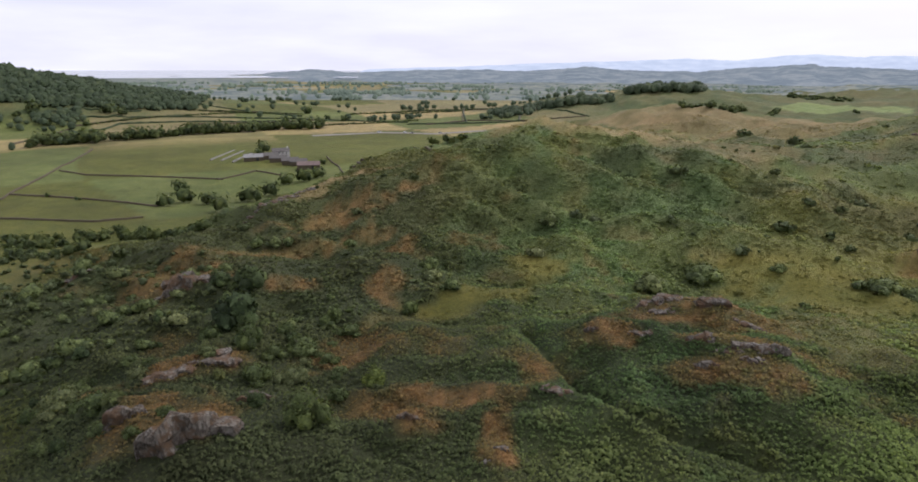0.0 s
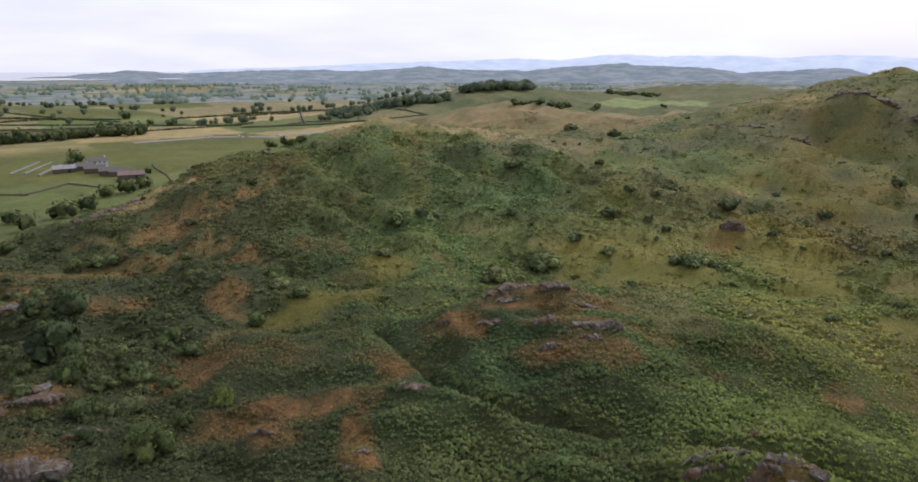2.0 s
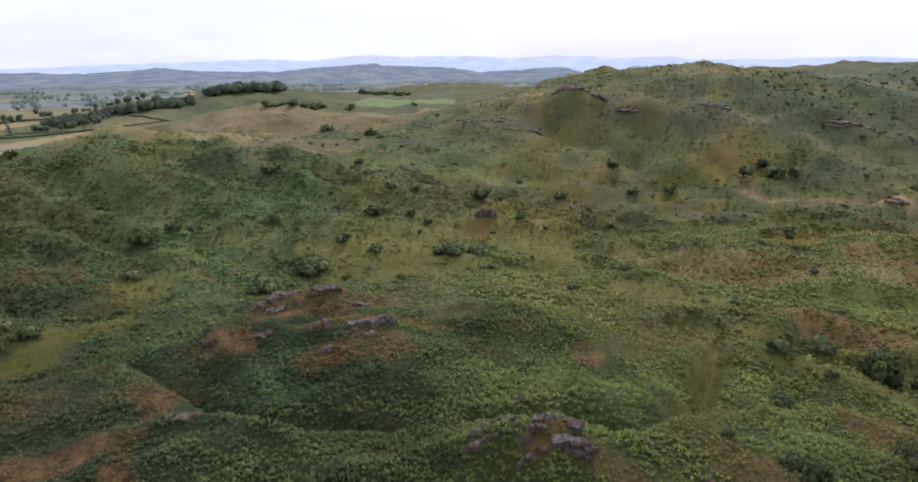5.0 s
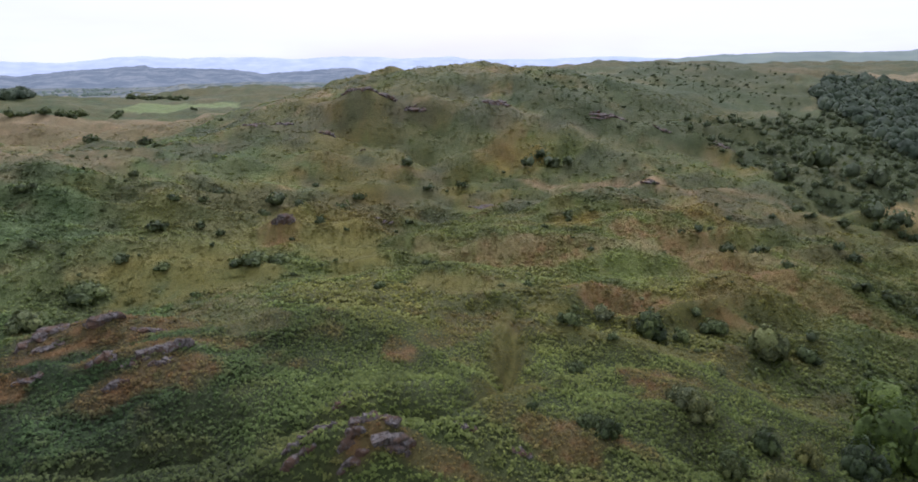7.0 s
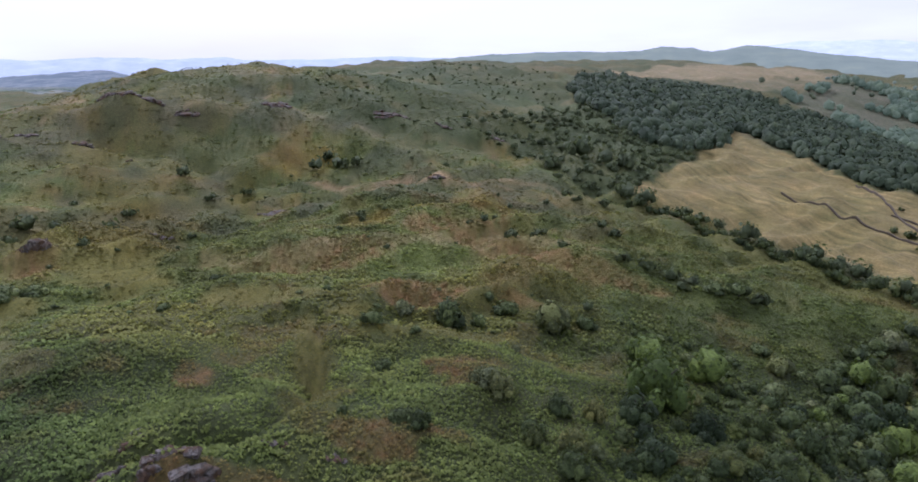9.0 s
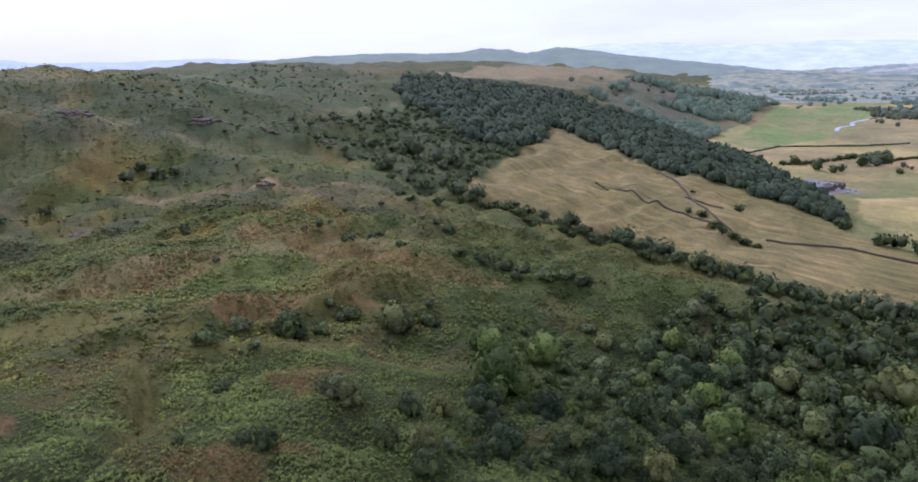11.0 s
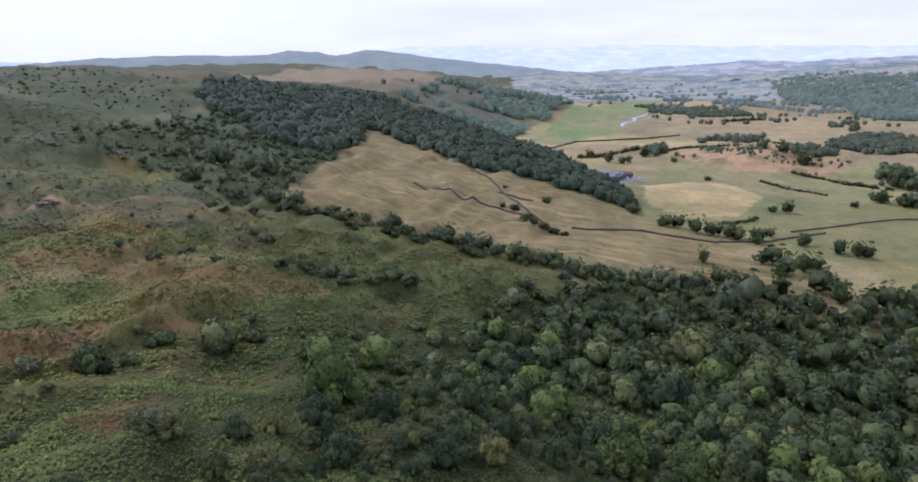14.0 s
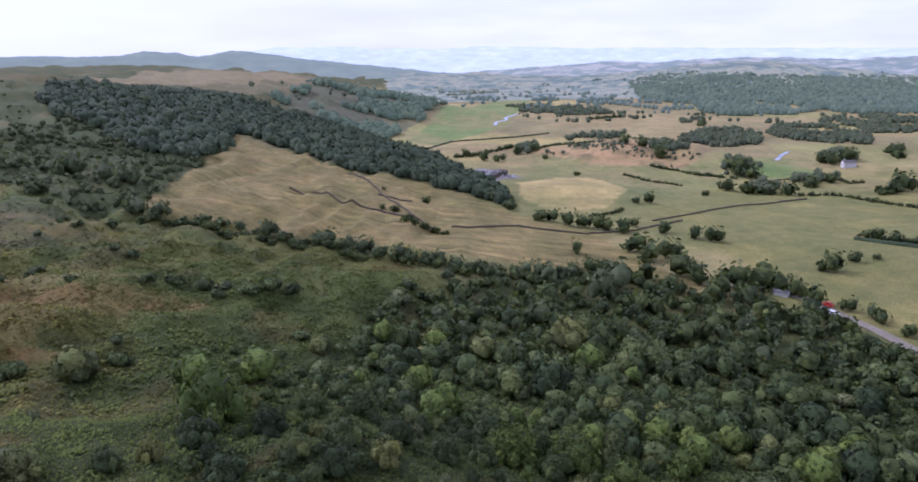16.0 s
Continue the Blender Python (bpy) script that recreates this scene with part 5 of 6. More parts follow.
FINE = [[crown_mesh("crown", k[1], 100 + 10 * i + s, 5 + s, 700, 0.036, k[2], ICO1) for s in range(3)] for i, k in enumerate(KINDS)]
COARSE = [[crown_mesh("crown", k[1], 300 + 10 * i + s, 3 + s, 215, 0.056, k[2], ICO1) for s in range(3)] for i, k in enumerate(KINDS)]
ROUGH = [[crown_mesh("crown", k[1], 400 + 10 * i + s, 2 + s % 2, 54, 0.105, k[2], ICO0) for s in range(3)] for i, k in enumerate(KINDS)]
TRUNKS = [trunk_mesh(500 + i, k[2]) for i, k in enumerate(KINDS)]
wanted = []


def plant(x, y, width, kind, group):
    wanted.append((x, y, width, kind, group))


for x, y, w, k in FELL_SHRUBS:
    plant(x, y, w, int(k), "scrub on the fell")
for x, y, w, k in VALLEY_TREES:
    plant(x, y, w, int(k), "trees among the fields")
for s, run in BELTS:
    for (ax, ay), (bx, by) in zip(run, run[1:]):
        n = max(1, int(math.hypot(bx - ax, by - ay) / (s * (0.5 if s < 10 else 0.28))))
        for i in range(n):
            q = (i + rng.uniform(0, 1)) / n
            plant(ax + (bx - ax) * q + rng.normal(0, s * 0.25), ay + (by - ay) * q + rng.normal(0, s * 0.25), s * rng.uniform(0.8, 1.5), int(rng.choice([1, 2, 2, 0])), "tree belts")


def scatter(poly, step, seed, jitter=0.45):
    """Points on a jittered grid in a polygon."""
    g = np.random.default_rng(seed)
    px, py = np.array(poly).T
    x, y = np.meshgrid(np.arange(px.min(), px.max(), step), np.arange(py.min(), py.max(), step))
    x, y = x.ravel() + g.uniform(-jitter, jitter, x.size) * step, y.ravel() + g.uniform(-jitter, jitter, x.size) * step
    k = inside(x, y, poly)
    return x[k], y[k]


# the scrub wood on the slope under the fell
gx, gy = scatter(SCRUB_WOOD, 6.5, 21)
dens = vnoise(gx, gy, 24, 81) + 0.5 * vnoise(gx, gy, 9, 82) + 1.6 * sstep(80, 190, gx * 0.3 - gy) - 0.22
P0 = np.array([w[:3] for w in wanted])
for x, y, d in zip(gx, gy, dens):
    thick = bool(inside(np.array([x]), np.array([y]), SCRUB_THICK)[0])
    if d + 0.55 * thick < 0 or np.min(np.hypot(P0[:, 0] - x, P0[:, 1] - y) - 0.5 * P0[:, 2]) < 0.3:
        continue
    plant(x, y, 4.6 + (6.0 + 3.5 * min(1, max(0, (0.3 * x - y - 110) / 60))) * rng.uniform() ** 1.3, int(rng.choice([0, 1, 2, 3], p=[0.22, 0.44, 0.24, 0.10])), "scrub wood")
# saplings and thorns between the trees of the near slope
P0 = np.array([w[:3] for w in wanted])
gx, gy = scatter(SCRUB_THICK, 4.4, 26)
for x, y in zip(gx, gy):
    if math.hypot(x, y) < 190 and rng.uniform() < 0.75 and np.min(np.hypot(P0[:, 0] - x, P0[:, 1] - y) - 0.42 * P0[:, 2]) > 0.2:
        plant(x, y, rng.uniform(2.2, 4.6), int(rng.choice([0, 0, 1, 2])), "scrub wood")
gx, gy = scatter(WEST_SCRUB, 5.2, 23)
for x, y in zip(gx, gy):
    if rng.uniform() < 0.62 + 0.5 * float(vnoise(x, y, 20, 84)):
        plant(x, y, rng.uniform(1.8, 5.0), int(rng.choice([0, 0, 0, 2])), "scrub on the fell")
# low bushes dotted over the open fell
gx, gy = scatter([(-60, 130), (60, 150), (170, 20), (330, 60), (420, 330), (200, 430), (-60, 380)], 11, 24)
for x, y in zip(gx, gy):
    if rng.uniform() < 0.04 + 0.5 * float(vnoise(x, y, 45, 85)) and not on_straw_slope(np.array([x]), np.array([y]))[0]:
        plant(x, y, rng.uniform(1.2, 3.0), 0, "scrub on the fell")
gx, gy = scatter(UPPER_FELL, 8.5, 25)
for x, y in zip(gx, gy):
    if rng.uniform() < 0.45 + 0.6 * float(vnoise(x, y, 60, 86)) and x - y > 170 + 40 * float(vnoise(x, y, 50, 87)):
        plant(x, y, rng.uniform(1.5, 4.2), 0, "scrub on the upper fell")
# thin scrub over the upper fell and along its brow
gx, gy = scatter(UPPER_SCRUB, 6.5, 22)
for x, y in zip(gx, gy):
    if rng.uniform() < 0.7 + 0.7 * float(vnoise(x, y, 40, 83)):
        plant(x, y, rng.uniform(3.0, 7.5), int(rng.choice([0, 1, 2])), "scrub on the upper fell")


def arrays(me):
    v = np.empty(len(me.vertices) * 3)
    me.vertices.foreach_get("co", v)
    return v.reshape(-1, 3), [tuple(p.vertices) for p in me.polygons]


def set_out():
    """The nearest shrubs and trees one by one, the rest as one body of scrub."""
    order = sorted(wanted, key=lambda w: math.hypot(w[0], w[1]) - 6 * w[2])
    z = height(np.array([w[0] for w in order]), np.array([w[1] for w in order]))
    made, rest = {}, [([], [], []), ([], [], [])]
    stock = [[arrays(m) for m in row] for row in ROUGH]
    for (x, y, width, kind, group), h in zip(order, z):
        name, _, _, _, label, category = KINDS[kind]
        pick, turn = int(rng.integers(3)), rng.uniform(0, 6.28)
        size = (width, width * rng.uniform(0.85, 1.15), width * rng.uniform(0.88, 1.15))
        m = Matrix.LocRotScale((x, y, h - 0.03 * width), Euler((0, 0, turn)), size)
        made[name] = made.get(name, 0) + 1
        if made[name] > 295:
            v, f = stock[kind][pick]
            V, F, N = rest[group.startswith("scrub on")]
            base = sum(len(p) for p in V)
            a = np.array(m)
            V.append(v @ a[:3, :3].T + a[:3, 3])
            N.append((v / np.array([1, 1, 0.8]) - np.array([0, 0, 0.35])) @ a[:3, :3].T / width)
            F += [tuple(i + base for i in q) for q in f]
            continue
        root = tagged(new(name), label, category, group)
        root.matrix_basis = m
        part("trunk", TRUNKS[kind], root)
        part("crown", (FINE if math.hypot(x, y) < 150 else COARSE)[kind][pick], root)
    for (V, F, N), mat, label in zip(rest, (M_SCRUB, M_HAZED_BUSH), ("grey-green scrub and small trees on the lower slopes", "low grey-green bushes dotted over the open fell")):
        me = bpy.data.meshes.new("scrub")
        me.from_pydata(np.concatenate(V).tolist(), [], F)
        me.materials.append(mat)
        N = np.concatenate(N)
        soften(me, N + 0.15 * rng.normal(0, 1, N.shape))
        tagged(new("scrub", me), label, "scrub", kind="stuff")


set_out()


def woodland(name, x, y, lo, hi, mat, label, seed, leaves=14, sub=ICO1):
    """A closed wood: one leafy mound a tree, of uneven height and width."""
    g = np.random.default_rng(seed)
    v, f = sub
    n, m = len(x), len(v)
    w, z = g.uniform(lo, hi, n), height(x, y)
    h = w * g.uniform(0.75, 1.15, n)
    wob = 1 + 0.13 * g.normal(0, 1, (n, m, 1))
    V = v[None] * wob * np.stack([w * 0.55, w * 0.55, h * 0.55], 1)[:, None] + np.stack([x, y, z + h * 0.5], 1)[:, None]
    F = (f[None] + (np.arange(n) * m)[:, None, None]).reshape(-1, 3)
    V, F = V.reshape(-1, 3), np.concatenate([F, F[:, 2:3]], 1)
    N = np.tile(v, (n, 1)) + np.array([0, 0, 1.0]) + 0.25 * g.normal(0, 1, (n * m, 3))
    if leaves:
        d = g.normal(0, 1, (n * leaves, 3))
        d[:, 2] = np.abs(d[:, 2])
        d /= np.linalg.norm(d, axis=1)[:, None]
        k = np.repeat(np.arange(n), leaves)
        c = d * g.uniform(0.85, 1.12, (n * leaves, 1)) * np.stack([w * 0.58, w * 0.58, h * 0.58], 1)[k] + np.stack([x, y, z + h * 0.5], 1)[k]
        lv, lq = leaf_cards(c, d, 0.15, g)
        lv = (lv - np.repeat(c, 4, 0)) * np.repeat(w[k], 4)[:, None] + np.repeat(c, 4, 0)
        N = np.concatenate([N, np.repeat(d + np.array([0, 0, 1.0]) + 0.4 * g.normal(0, 1, d.shape), 4, 0)])
        F = np.concatenate([F, lq + len(V)])
        V = np.concatenate([V, lv])
    me = bpy.data.meshes.new(name)
    me.from_pydata(V.tolist(), [], [q[:3] if q[2] == q[3] else q for q in F.tolist()])
    me.materials.append(mat)
    soften(me, N)
    return tagged(new(name, me), label, "woodland", kind="stuff")


wx, wy = scatter(DARK_WOOD, 6.6, 31, 0.6)
low = np.hypot(wx, wy) < 560
woodland("woodland", wx[low], wy[low], 5.0, 9.5, M_WOOD, "dark broadleaved wood along the foot of the slope", 32, 26, ICO1)
woodland("woodland", wx[~low], wy[~low], 6.5, 12, M_WOOD, "dark closed broadleaved wood on the hillside", 33, 16, ICO0)


def region(cx, cy, ra, rb, step, seed):
    x, y = scatter([(cx - ra, cy - rb), (cx + ra, cy - rb), (cx + ra, cy + rb), (cx - ra, cy + rb)], step, seed)
    k = np.hypot((x - cx) / ra, (y - cy) / rb) + 0.25 * vnoise(x, y, 90, 91) < 1
    return x[k], y[k]


x, y = scatter([(-540, 830), (-455, 868), (-371, 930), (-400, 1040), (-480, 1130), (-760, 1190), (-1080, 1120), (-1050, 860), (-680, 740)], 7.6, 33, 0.6)
woodland("woodland", x, y, 7, 12, M_WOOD, "dark plantation over the hill beyond the fields", 34, 8, ICO0)
for cx, cy, ra, rb, lo, hi, seed in ((312, 1000, 60, 24, 8, 14, 35), (176, 955, 50, 16, 8, 13, 36)):
    x, y = region(cx, cy, ra, rb, 8, seed)
    woodland("woodland", x, y, lo, hi, M_WOOD, "dark copse on a low hilltop", seed + 10, 14, ICO1)
# woods and hedgerow trees of the far valleys
g = np.random.default_rng(37)
a, d = np.radians(g.uniform(-42, 155, 150000)), np.sqrt(g.uniform(720 ** 2, 2500 ** 2, 150000))
x, y, e = d * np.sin(a), d * np.cos(a), np.degrees(a)
m = 0.8 * vnoise(x, y, 240, 92) + 0.7 * vnoise(x, y, 80, 93) + 0.25 * vnoise(x, y, 30, 94)
k = (m > 0.8) | ((np.minimum(np.abs(vnoise(x, y, 170, 95)), np.abs(vnoise(x, y, 120, 99))) < 0.012) & (g.uniform(0, 1, len(x)) < 0.8))
k &= ~(inside(x, y, FAR_STRAW_HILL) | inside(x, y, GREEN_MEADOW) | inside(x, y, BRIGHT_FIELD) | inside(x, y, BIG_PASTURE))
k &= ~((e > 100) & (e < 156) & (d < 1150))
k &= ~((e > 10) & (e < 96) & (d < 1900)) & ~((e > 60) & (e < 99) & (d > 1250)) & ~((e > -30) & (e < 10) & (d < 900))
x, y = x[k], y[k]
near = np.hypot(x, y) < 1400
x1, y1, x2, y2 = x[near][:2300], y[near][:2300], x[~near][:6000], y[~near][:6000]
west = x1 < y1
woodland("woodland", x1[west], y1[west], 5, 9, M_WOOD, "dark woods and hedgerow trees among green fields", 38, 8, ICO0)
woodland("woodland", x1[~west], y1[~west], 5, 9, M_HAZED_FARWOOD, "woods and hedgerow trees among straw-coloured fields", 40, 6, ICO0)
# haze over these trees is only their leaves' glow
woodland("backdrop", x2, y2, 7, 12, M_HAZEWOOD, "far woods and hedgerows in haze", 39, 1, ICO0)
x, y = scatter(EAST_WOOD, 11, 61, 0.6)
k = vnoise(x, y, 110, 101) + 0.5 * vnoise(x, y, 40, 102) > -0.75
# this wood too is hazed by glowing leaves
woodland("backdrop", x[k], y[k], 8, 14, M_HAZED_EASTWOOD, "wide grey-green wood over a far hillside", 62, 3, ICO0)
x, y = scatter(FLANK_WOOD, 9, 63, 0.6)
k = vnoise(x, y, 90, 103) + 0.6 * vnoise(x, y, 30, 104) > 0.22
# part of the hillside about 1 km off, its haze put in as glow
woodland("backdrop", x[k], y[k], 7, 14, M_HAZED_FLANKWOOD, "grey-green wood on the flank of the far hill", 64, 10, ICO0)
x, y = scatter(TUSSOCK_MOOR, 9, 60, 0.6)
k = vnoise(x, y, 45, 105) + 0.6 * vnoise(x, y, 16, 106) > 0.5
woodland("scrub", x[k], y[k], 2, 4.5, M_HAZED_FARWOOD, "dark gorse and thorn scrub on a tussocky knoll", 59, 12, ICO0)
for i, poly in enumerate(COPSES):
    x, y = scatter(poly, 7, 65 + i, 0.6)
    k = vnoise(x, y, 30, 107) + 0.5 * vnoise(x, y, 11, 108) > -0.25
    x, y = x[k], y[k]
    woodland("woodland", x, y, 4.5, 8.5, M_HAZED_FARWOOD, "dark copse among the valley fields", 85 + i, 14, ICO0)


# ---------------------------------------------------------------- bracken, heather and tussocks
def fell_plants():
    """Arching tufts over the fell: bracken where it is green, short heather and grass where it is rusty or dry."""
    g = np.random.default_rng(41)
    V, C, N = [], [], []
    for lo, hi, step, size, blades in ((66, 150, 0.86, 0.62, 6), (150, 300, 1.5, 1.02, 5), (300, 540, 3.3, 1.45, 3)):
        x, y = np.meshgrid(np.arange(-hi, hi, step), np.arange(-hi, hi, step))
        x, y = x.ravel() + g.uniform(-0.5, 0.5, x.size) * step, y.ravel() + g.uniform(-0.5, 0.5, x.size) * step
        r, a = np.hypot(x, y), np.degrees(np.arctan2(x, y))
        k = (r > lo) & (r < hi) & (a > -42) & (a < 152)
        x, y, r = x[k], y[k], r[k]
        rust, dry, bog = masks(x, y)
        low = np.maximum(np.maximum(rust, dry), bog)
        thin = 0.5 * vnoise(x, y, 16, 96) + 0.5 * vnoise(x, y, 5, 97)
        rough = np.maximum(fellness(x, y), np.maximum((1 - sstep(200, 300, r)) * (x > -60), lower_slope(x, y)))
        k = (rough > 0.5) & ~on_straw_slope(x, y) & ~inside(x, y, BRIGHT_FIELD) & (g.uniform(0, 1, len(x)) < 1 - 0.55 * bog - 0.25 * (thin > 0.45))
        k &= np.min([line_gap(x, y, run) for run in TRODS], 0) > 0.6
        x, y, low, thin = x[k], y[k], low[k], thin[k]
        z = height(x, y)
        n = len(x)
        s = size * g.uniform(0.6, 1.4, n) * (1 + 0.25 * vnoise(x, y, 6, 98) + 0.3 * vnoise(x, y, 2.4, 100)) * (1 - 0.45 * low) * (1 - 0.25 * (thin > 0.2))
        base = np.stack([x, y, z], 1)
        col = cover(x, y) * (2.2 - 1.1 * low - 0.35 * (1 - low) * sstep(130, 220, np.hypot(x, y)) - 0.1 * sstep(270, 340, np.hypot(x, y)))[:, None] * (1 + 0.1 * g.normal(0, 1, (n, 1)))
        for b in range(blades):
            q = g.uniform(0, 6.28, n) + b * 6.28 / blades
            out, side = np.stack([np.cos(q), np.sin(q), q * 0], 1), np.stack([-np.sin(q), np.cos(q), q * 0], 1)
            up = np.array([0, 0, 1.0])
            S = s[:, None]
            lift = g.uniform(0.45, 0.95, (n, 1)) * (1.0 if lo < 100 else 0.62 if lo < 200 else 0.34)
            p0 = base + up * S * 0.25
            p1 = base + out * S * 0.5 + side * S * 0.3 + up * S * lift
            p2 = base + out * S * 1.0 + up * S * (lift - 0.42)
            p3 = base + out * S * 0.5 - side * S * 0.3 + up * S * lift
            V.append(np.stack([p0, p3, p2, p1], 1).reshape(-1, 3))
            C.append(np.repeat(np.clip(col, 0.01, 0.7), 4, 0))
            up_hill = np.stack([z - height(x + 1.5, y), z - height(x, y + 1.5), np.full(n, 1.5)], 1) if b == 0 else up_hill
            lean = up_hill / 1.5 + 0.22 * g.normal(0, 1, (n, 3))
            N.append(np.stack([lean + 0.1 * out, lean + 0.7 * out - 0.35 * side, lean + 1.5 * out, lean + 0.7 * out + 0.35 * side], 1).reshape(-1, 3))
    V, C = np.concatenate(V), np.concatenate(C)
    me = sheet("bracken", V, np.arange(len(V)).reshape(-1, 4), M_TUFT, False)
    at = me.color_attributes.new("cover", "FLOAT_COLOR", "POINT")
    at.data.foreach_set("color", np.concatenate([C, np.ones((len(C), 1))], 1).ravel().astype(np.float32))
    soften(me, np.concatenate(N))
    tagged(new("bracken", me), "green bracken fronds with rusty heather and pale tussocks", "bracken", kind="stuff")


fell_plants()

# ---------------------------------------------------------------- rock outcrops
def slab_mesh(seed):
    """An angular block of bedrock, broken along its joints."""
    g = np.random.default_rng(seed)
    bm = bmesh.new()
    for sx in (-1, 1):
        for sy in (-1, 1):
            for sz in (-1, 1):
                c = np.array([sx * 0.5, sy * 0.42, sz * 0.5]) * g.uniform(0.6, 1.05, 3)
                bm.verts.new(c)
                if g.uniform() < 0.6:
                    bm.verts.new(c * g.uniform(0.75, 1.05, 3) + g.normal(0, 0.06, 3))
    bmesh.ops.convex_hull(bm, input=bm.verts)
    bmesh.ops.delete(bm, geom=[v for v in bm.verts if not v.link_faces], context="VERTS")
    bmesh.ops.subdivide_edges(bm, edges=bm.edges[:], cuts=1)
    for v in bm.verts:
        v.co += Vector(g.normal(0, 0.022, 3))
    me = bpy.data.meshes.new("slab")
    bm.to_mesh(me)
    bm.free()
    me.materials.append(M_ROCK)
    return me


def bedrock_mesh(seed):
    """A rounded back of bedrock, split by joints and plucked on one side."""
    g = np.random.default_rng(seed)
    v, f = ico(3)
    n = v @ g.normal(0, 1, (3, 8)) * 1.8 + g.uniform(0, 6, 8)
    w = v * (1 + 0.06 * np.sin(n).sum(1) / 2)[:, None]
    # joint planes cut the rounded mass into flat faces
    for i in range(15):
        k = g.normal(0, 1, 3) * np.array([1.0, 1.0, 0.7])
        k /= np.linalg.norm(k)
        over = np.maximum(w @ k - g.uniform(0.52, 0.82), 0)
        w = w - over[:, None] * k[None] * 0.94
    step = np.round(w[:, 0] * 2.6 + 0.5 * w[:, 2]) / 2.6
    w[:, 1] += 0.16 * np.sin(step * 9.7 + seed)
    w[:, 2] += 0.10 * np.sin(step * 17.3)
    w += g.normal(0, 0.012, w.shape)
    return sheet("bedrock", w * 0.62, f, M_ROCK, False)


BEDROCK = [bedrock_mesh(720 + i) for i in range(5)]
SLABS = [slab_mesh(700 + i) for i in range(10)]


def outcrop(x, y, width, tall):
    """A broken face of bedrock: slabs that dip one way, in two or three ragged tiers, bedded in the turf."""
    bearing = math.atan2(x, y)
    tall = min(tall, 0.7 * width) * (0.5 if math.hypot(x, y) > 250 else 1.0)
    z0 = at_ground(x, y)
    root = tagged(new("rock_outcrop"), "grey lichened rock outcrop breaking through rusty bracken", "rock", "outcrops on the fell")
    root.matrix_basis = Matrix.Translation((x, y, z0))
    dip, strike = rng.uniform(0.15, 0.4), rng.uniform(-0.25, 0.25)
    unit = max(0.7, min(2.0, tall * 0.5))
    for q, k in ((rng.uniform(-0.12, 0.0), 0.6), (rng.uniform(0.16, 0.3), 0.42), (rng.uniform(-0.42, -0.28), 0.36)):
        dx, dy = math.cos(bearing) * q * width, -math.sin(bearing) * q * width
        b = part("bedrock", BEDROCK[int(rng.integers(5))], root)
        b.matrix_basis = Matrix.LocRotScale((dx, dy, at_ground(x + dx, y + dy) - z0 - 0.05 * tall), Euler((0.25, rng.uniform(-0.15, 0.15), -bearing + strike)), (k * width * rng.uniform(0.9, 1.3), k * width * 0.6, tall * rng.uniform(0.55, 0.8) * (1.3 if tall > 4.5 else 1.0) * (0.6 + k * 0.6)))
    n = max(4, min(9, int(width / unit)))
    for tier in range(3 if tall > 2.5 else 2):
        for i in range(n - tier):
            if rng.uniform() < 0.72:
                continue
            q = (i + 0.5 + 0.5 * tier) / n - 0.5 + rng.uniform(-0.05, 0.05)
            back = (tier * 0.55 + rng.uniform(-0.25, 0.25)) * unit
            dx, dy = math.cos(bearing) * q * width + math.sin(bearing) * back, -math.sin(bearing) * q * width + math.cos(bearing) * back
            s = unit * rng.uniform(0.6, 1.15) * (1 - 1.1 * q * q)
            b = part("slab", SLABS[int(rng.integers(10))], root)
            b.matrix_basis = Matrix.LocRotScale((dx, dy, at_ground(x + dx, y + dy) - z0 + s * (0.15 * tier - 0.12)), Euler((dip + rng.uniform(-0.3, 0.3), rng.uniform(-0.35, 0.35), -bearing + strike + rng.uniform(-0.7, 0.7))), (width / n * rng.uniform(0.9, 2.1), unit * rng.uniform(0.9, 1.5), s * rng.uniform(0.8, 1.3)))


for x, y, w, h in OUTCROPS:
    outcrop(x, y, w, h)


# ---------------------------------------------------------------- walls and roads
def along(run, step):
    """Points every step metres along a run of corners."""
    out = []
    for (ax, ay), (bx, by) in zip(run, run[1:]):
        n = max(1, int(math.hypot(bx - ax, by - ay) / step))
        out += [(ax + (bx - ax) * i / n, ay + (by - ay) * i / n) for i in range(n)]
    return np.array(out + [run[-1]])


def ribbon(p):
    """The direction across a line of points."""
    t = np.gradient(p, axis=0)
    t /= np.linalg.norm(t, axis=1)[:, None] + 1e-9
    return np.stack([-t[:, 1], t[:, 0]], 1)


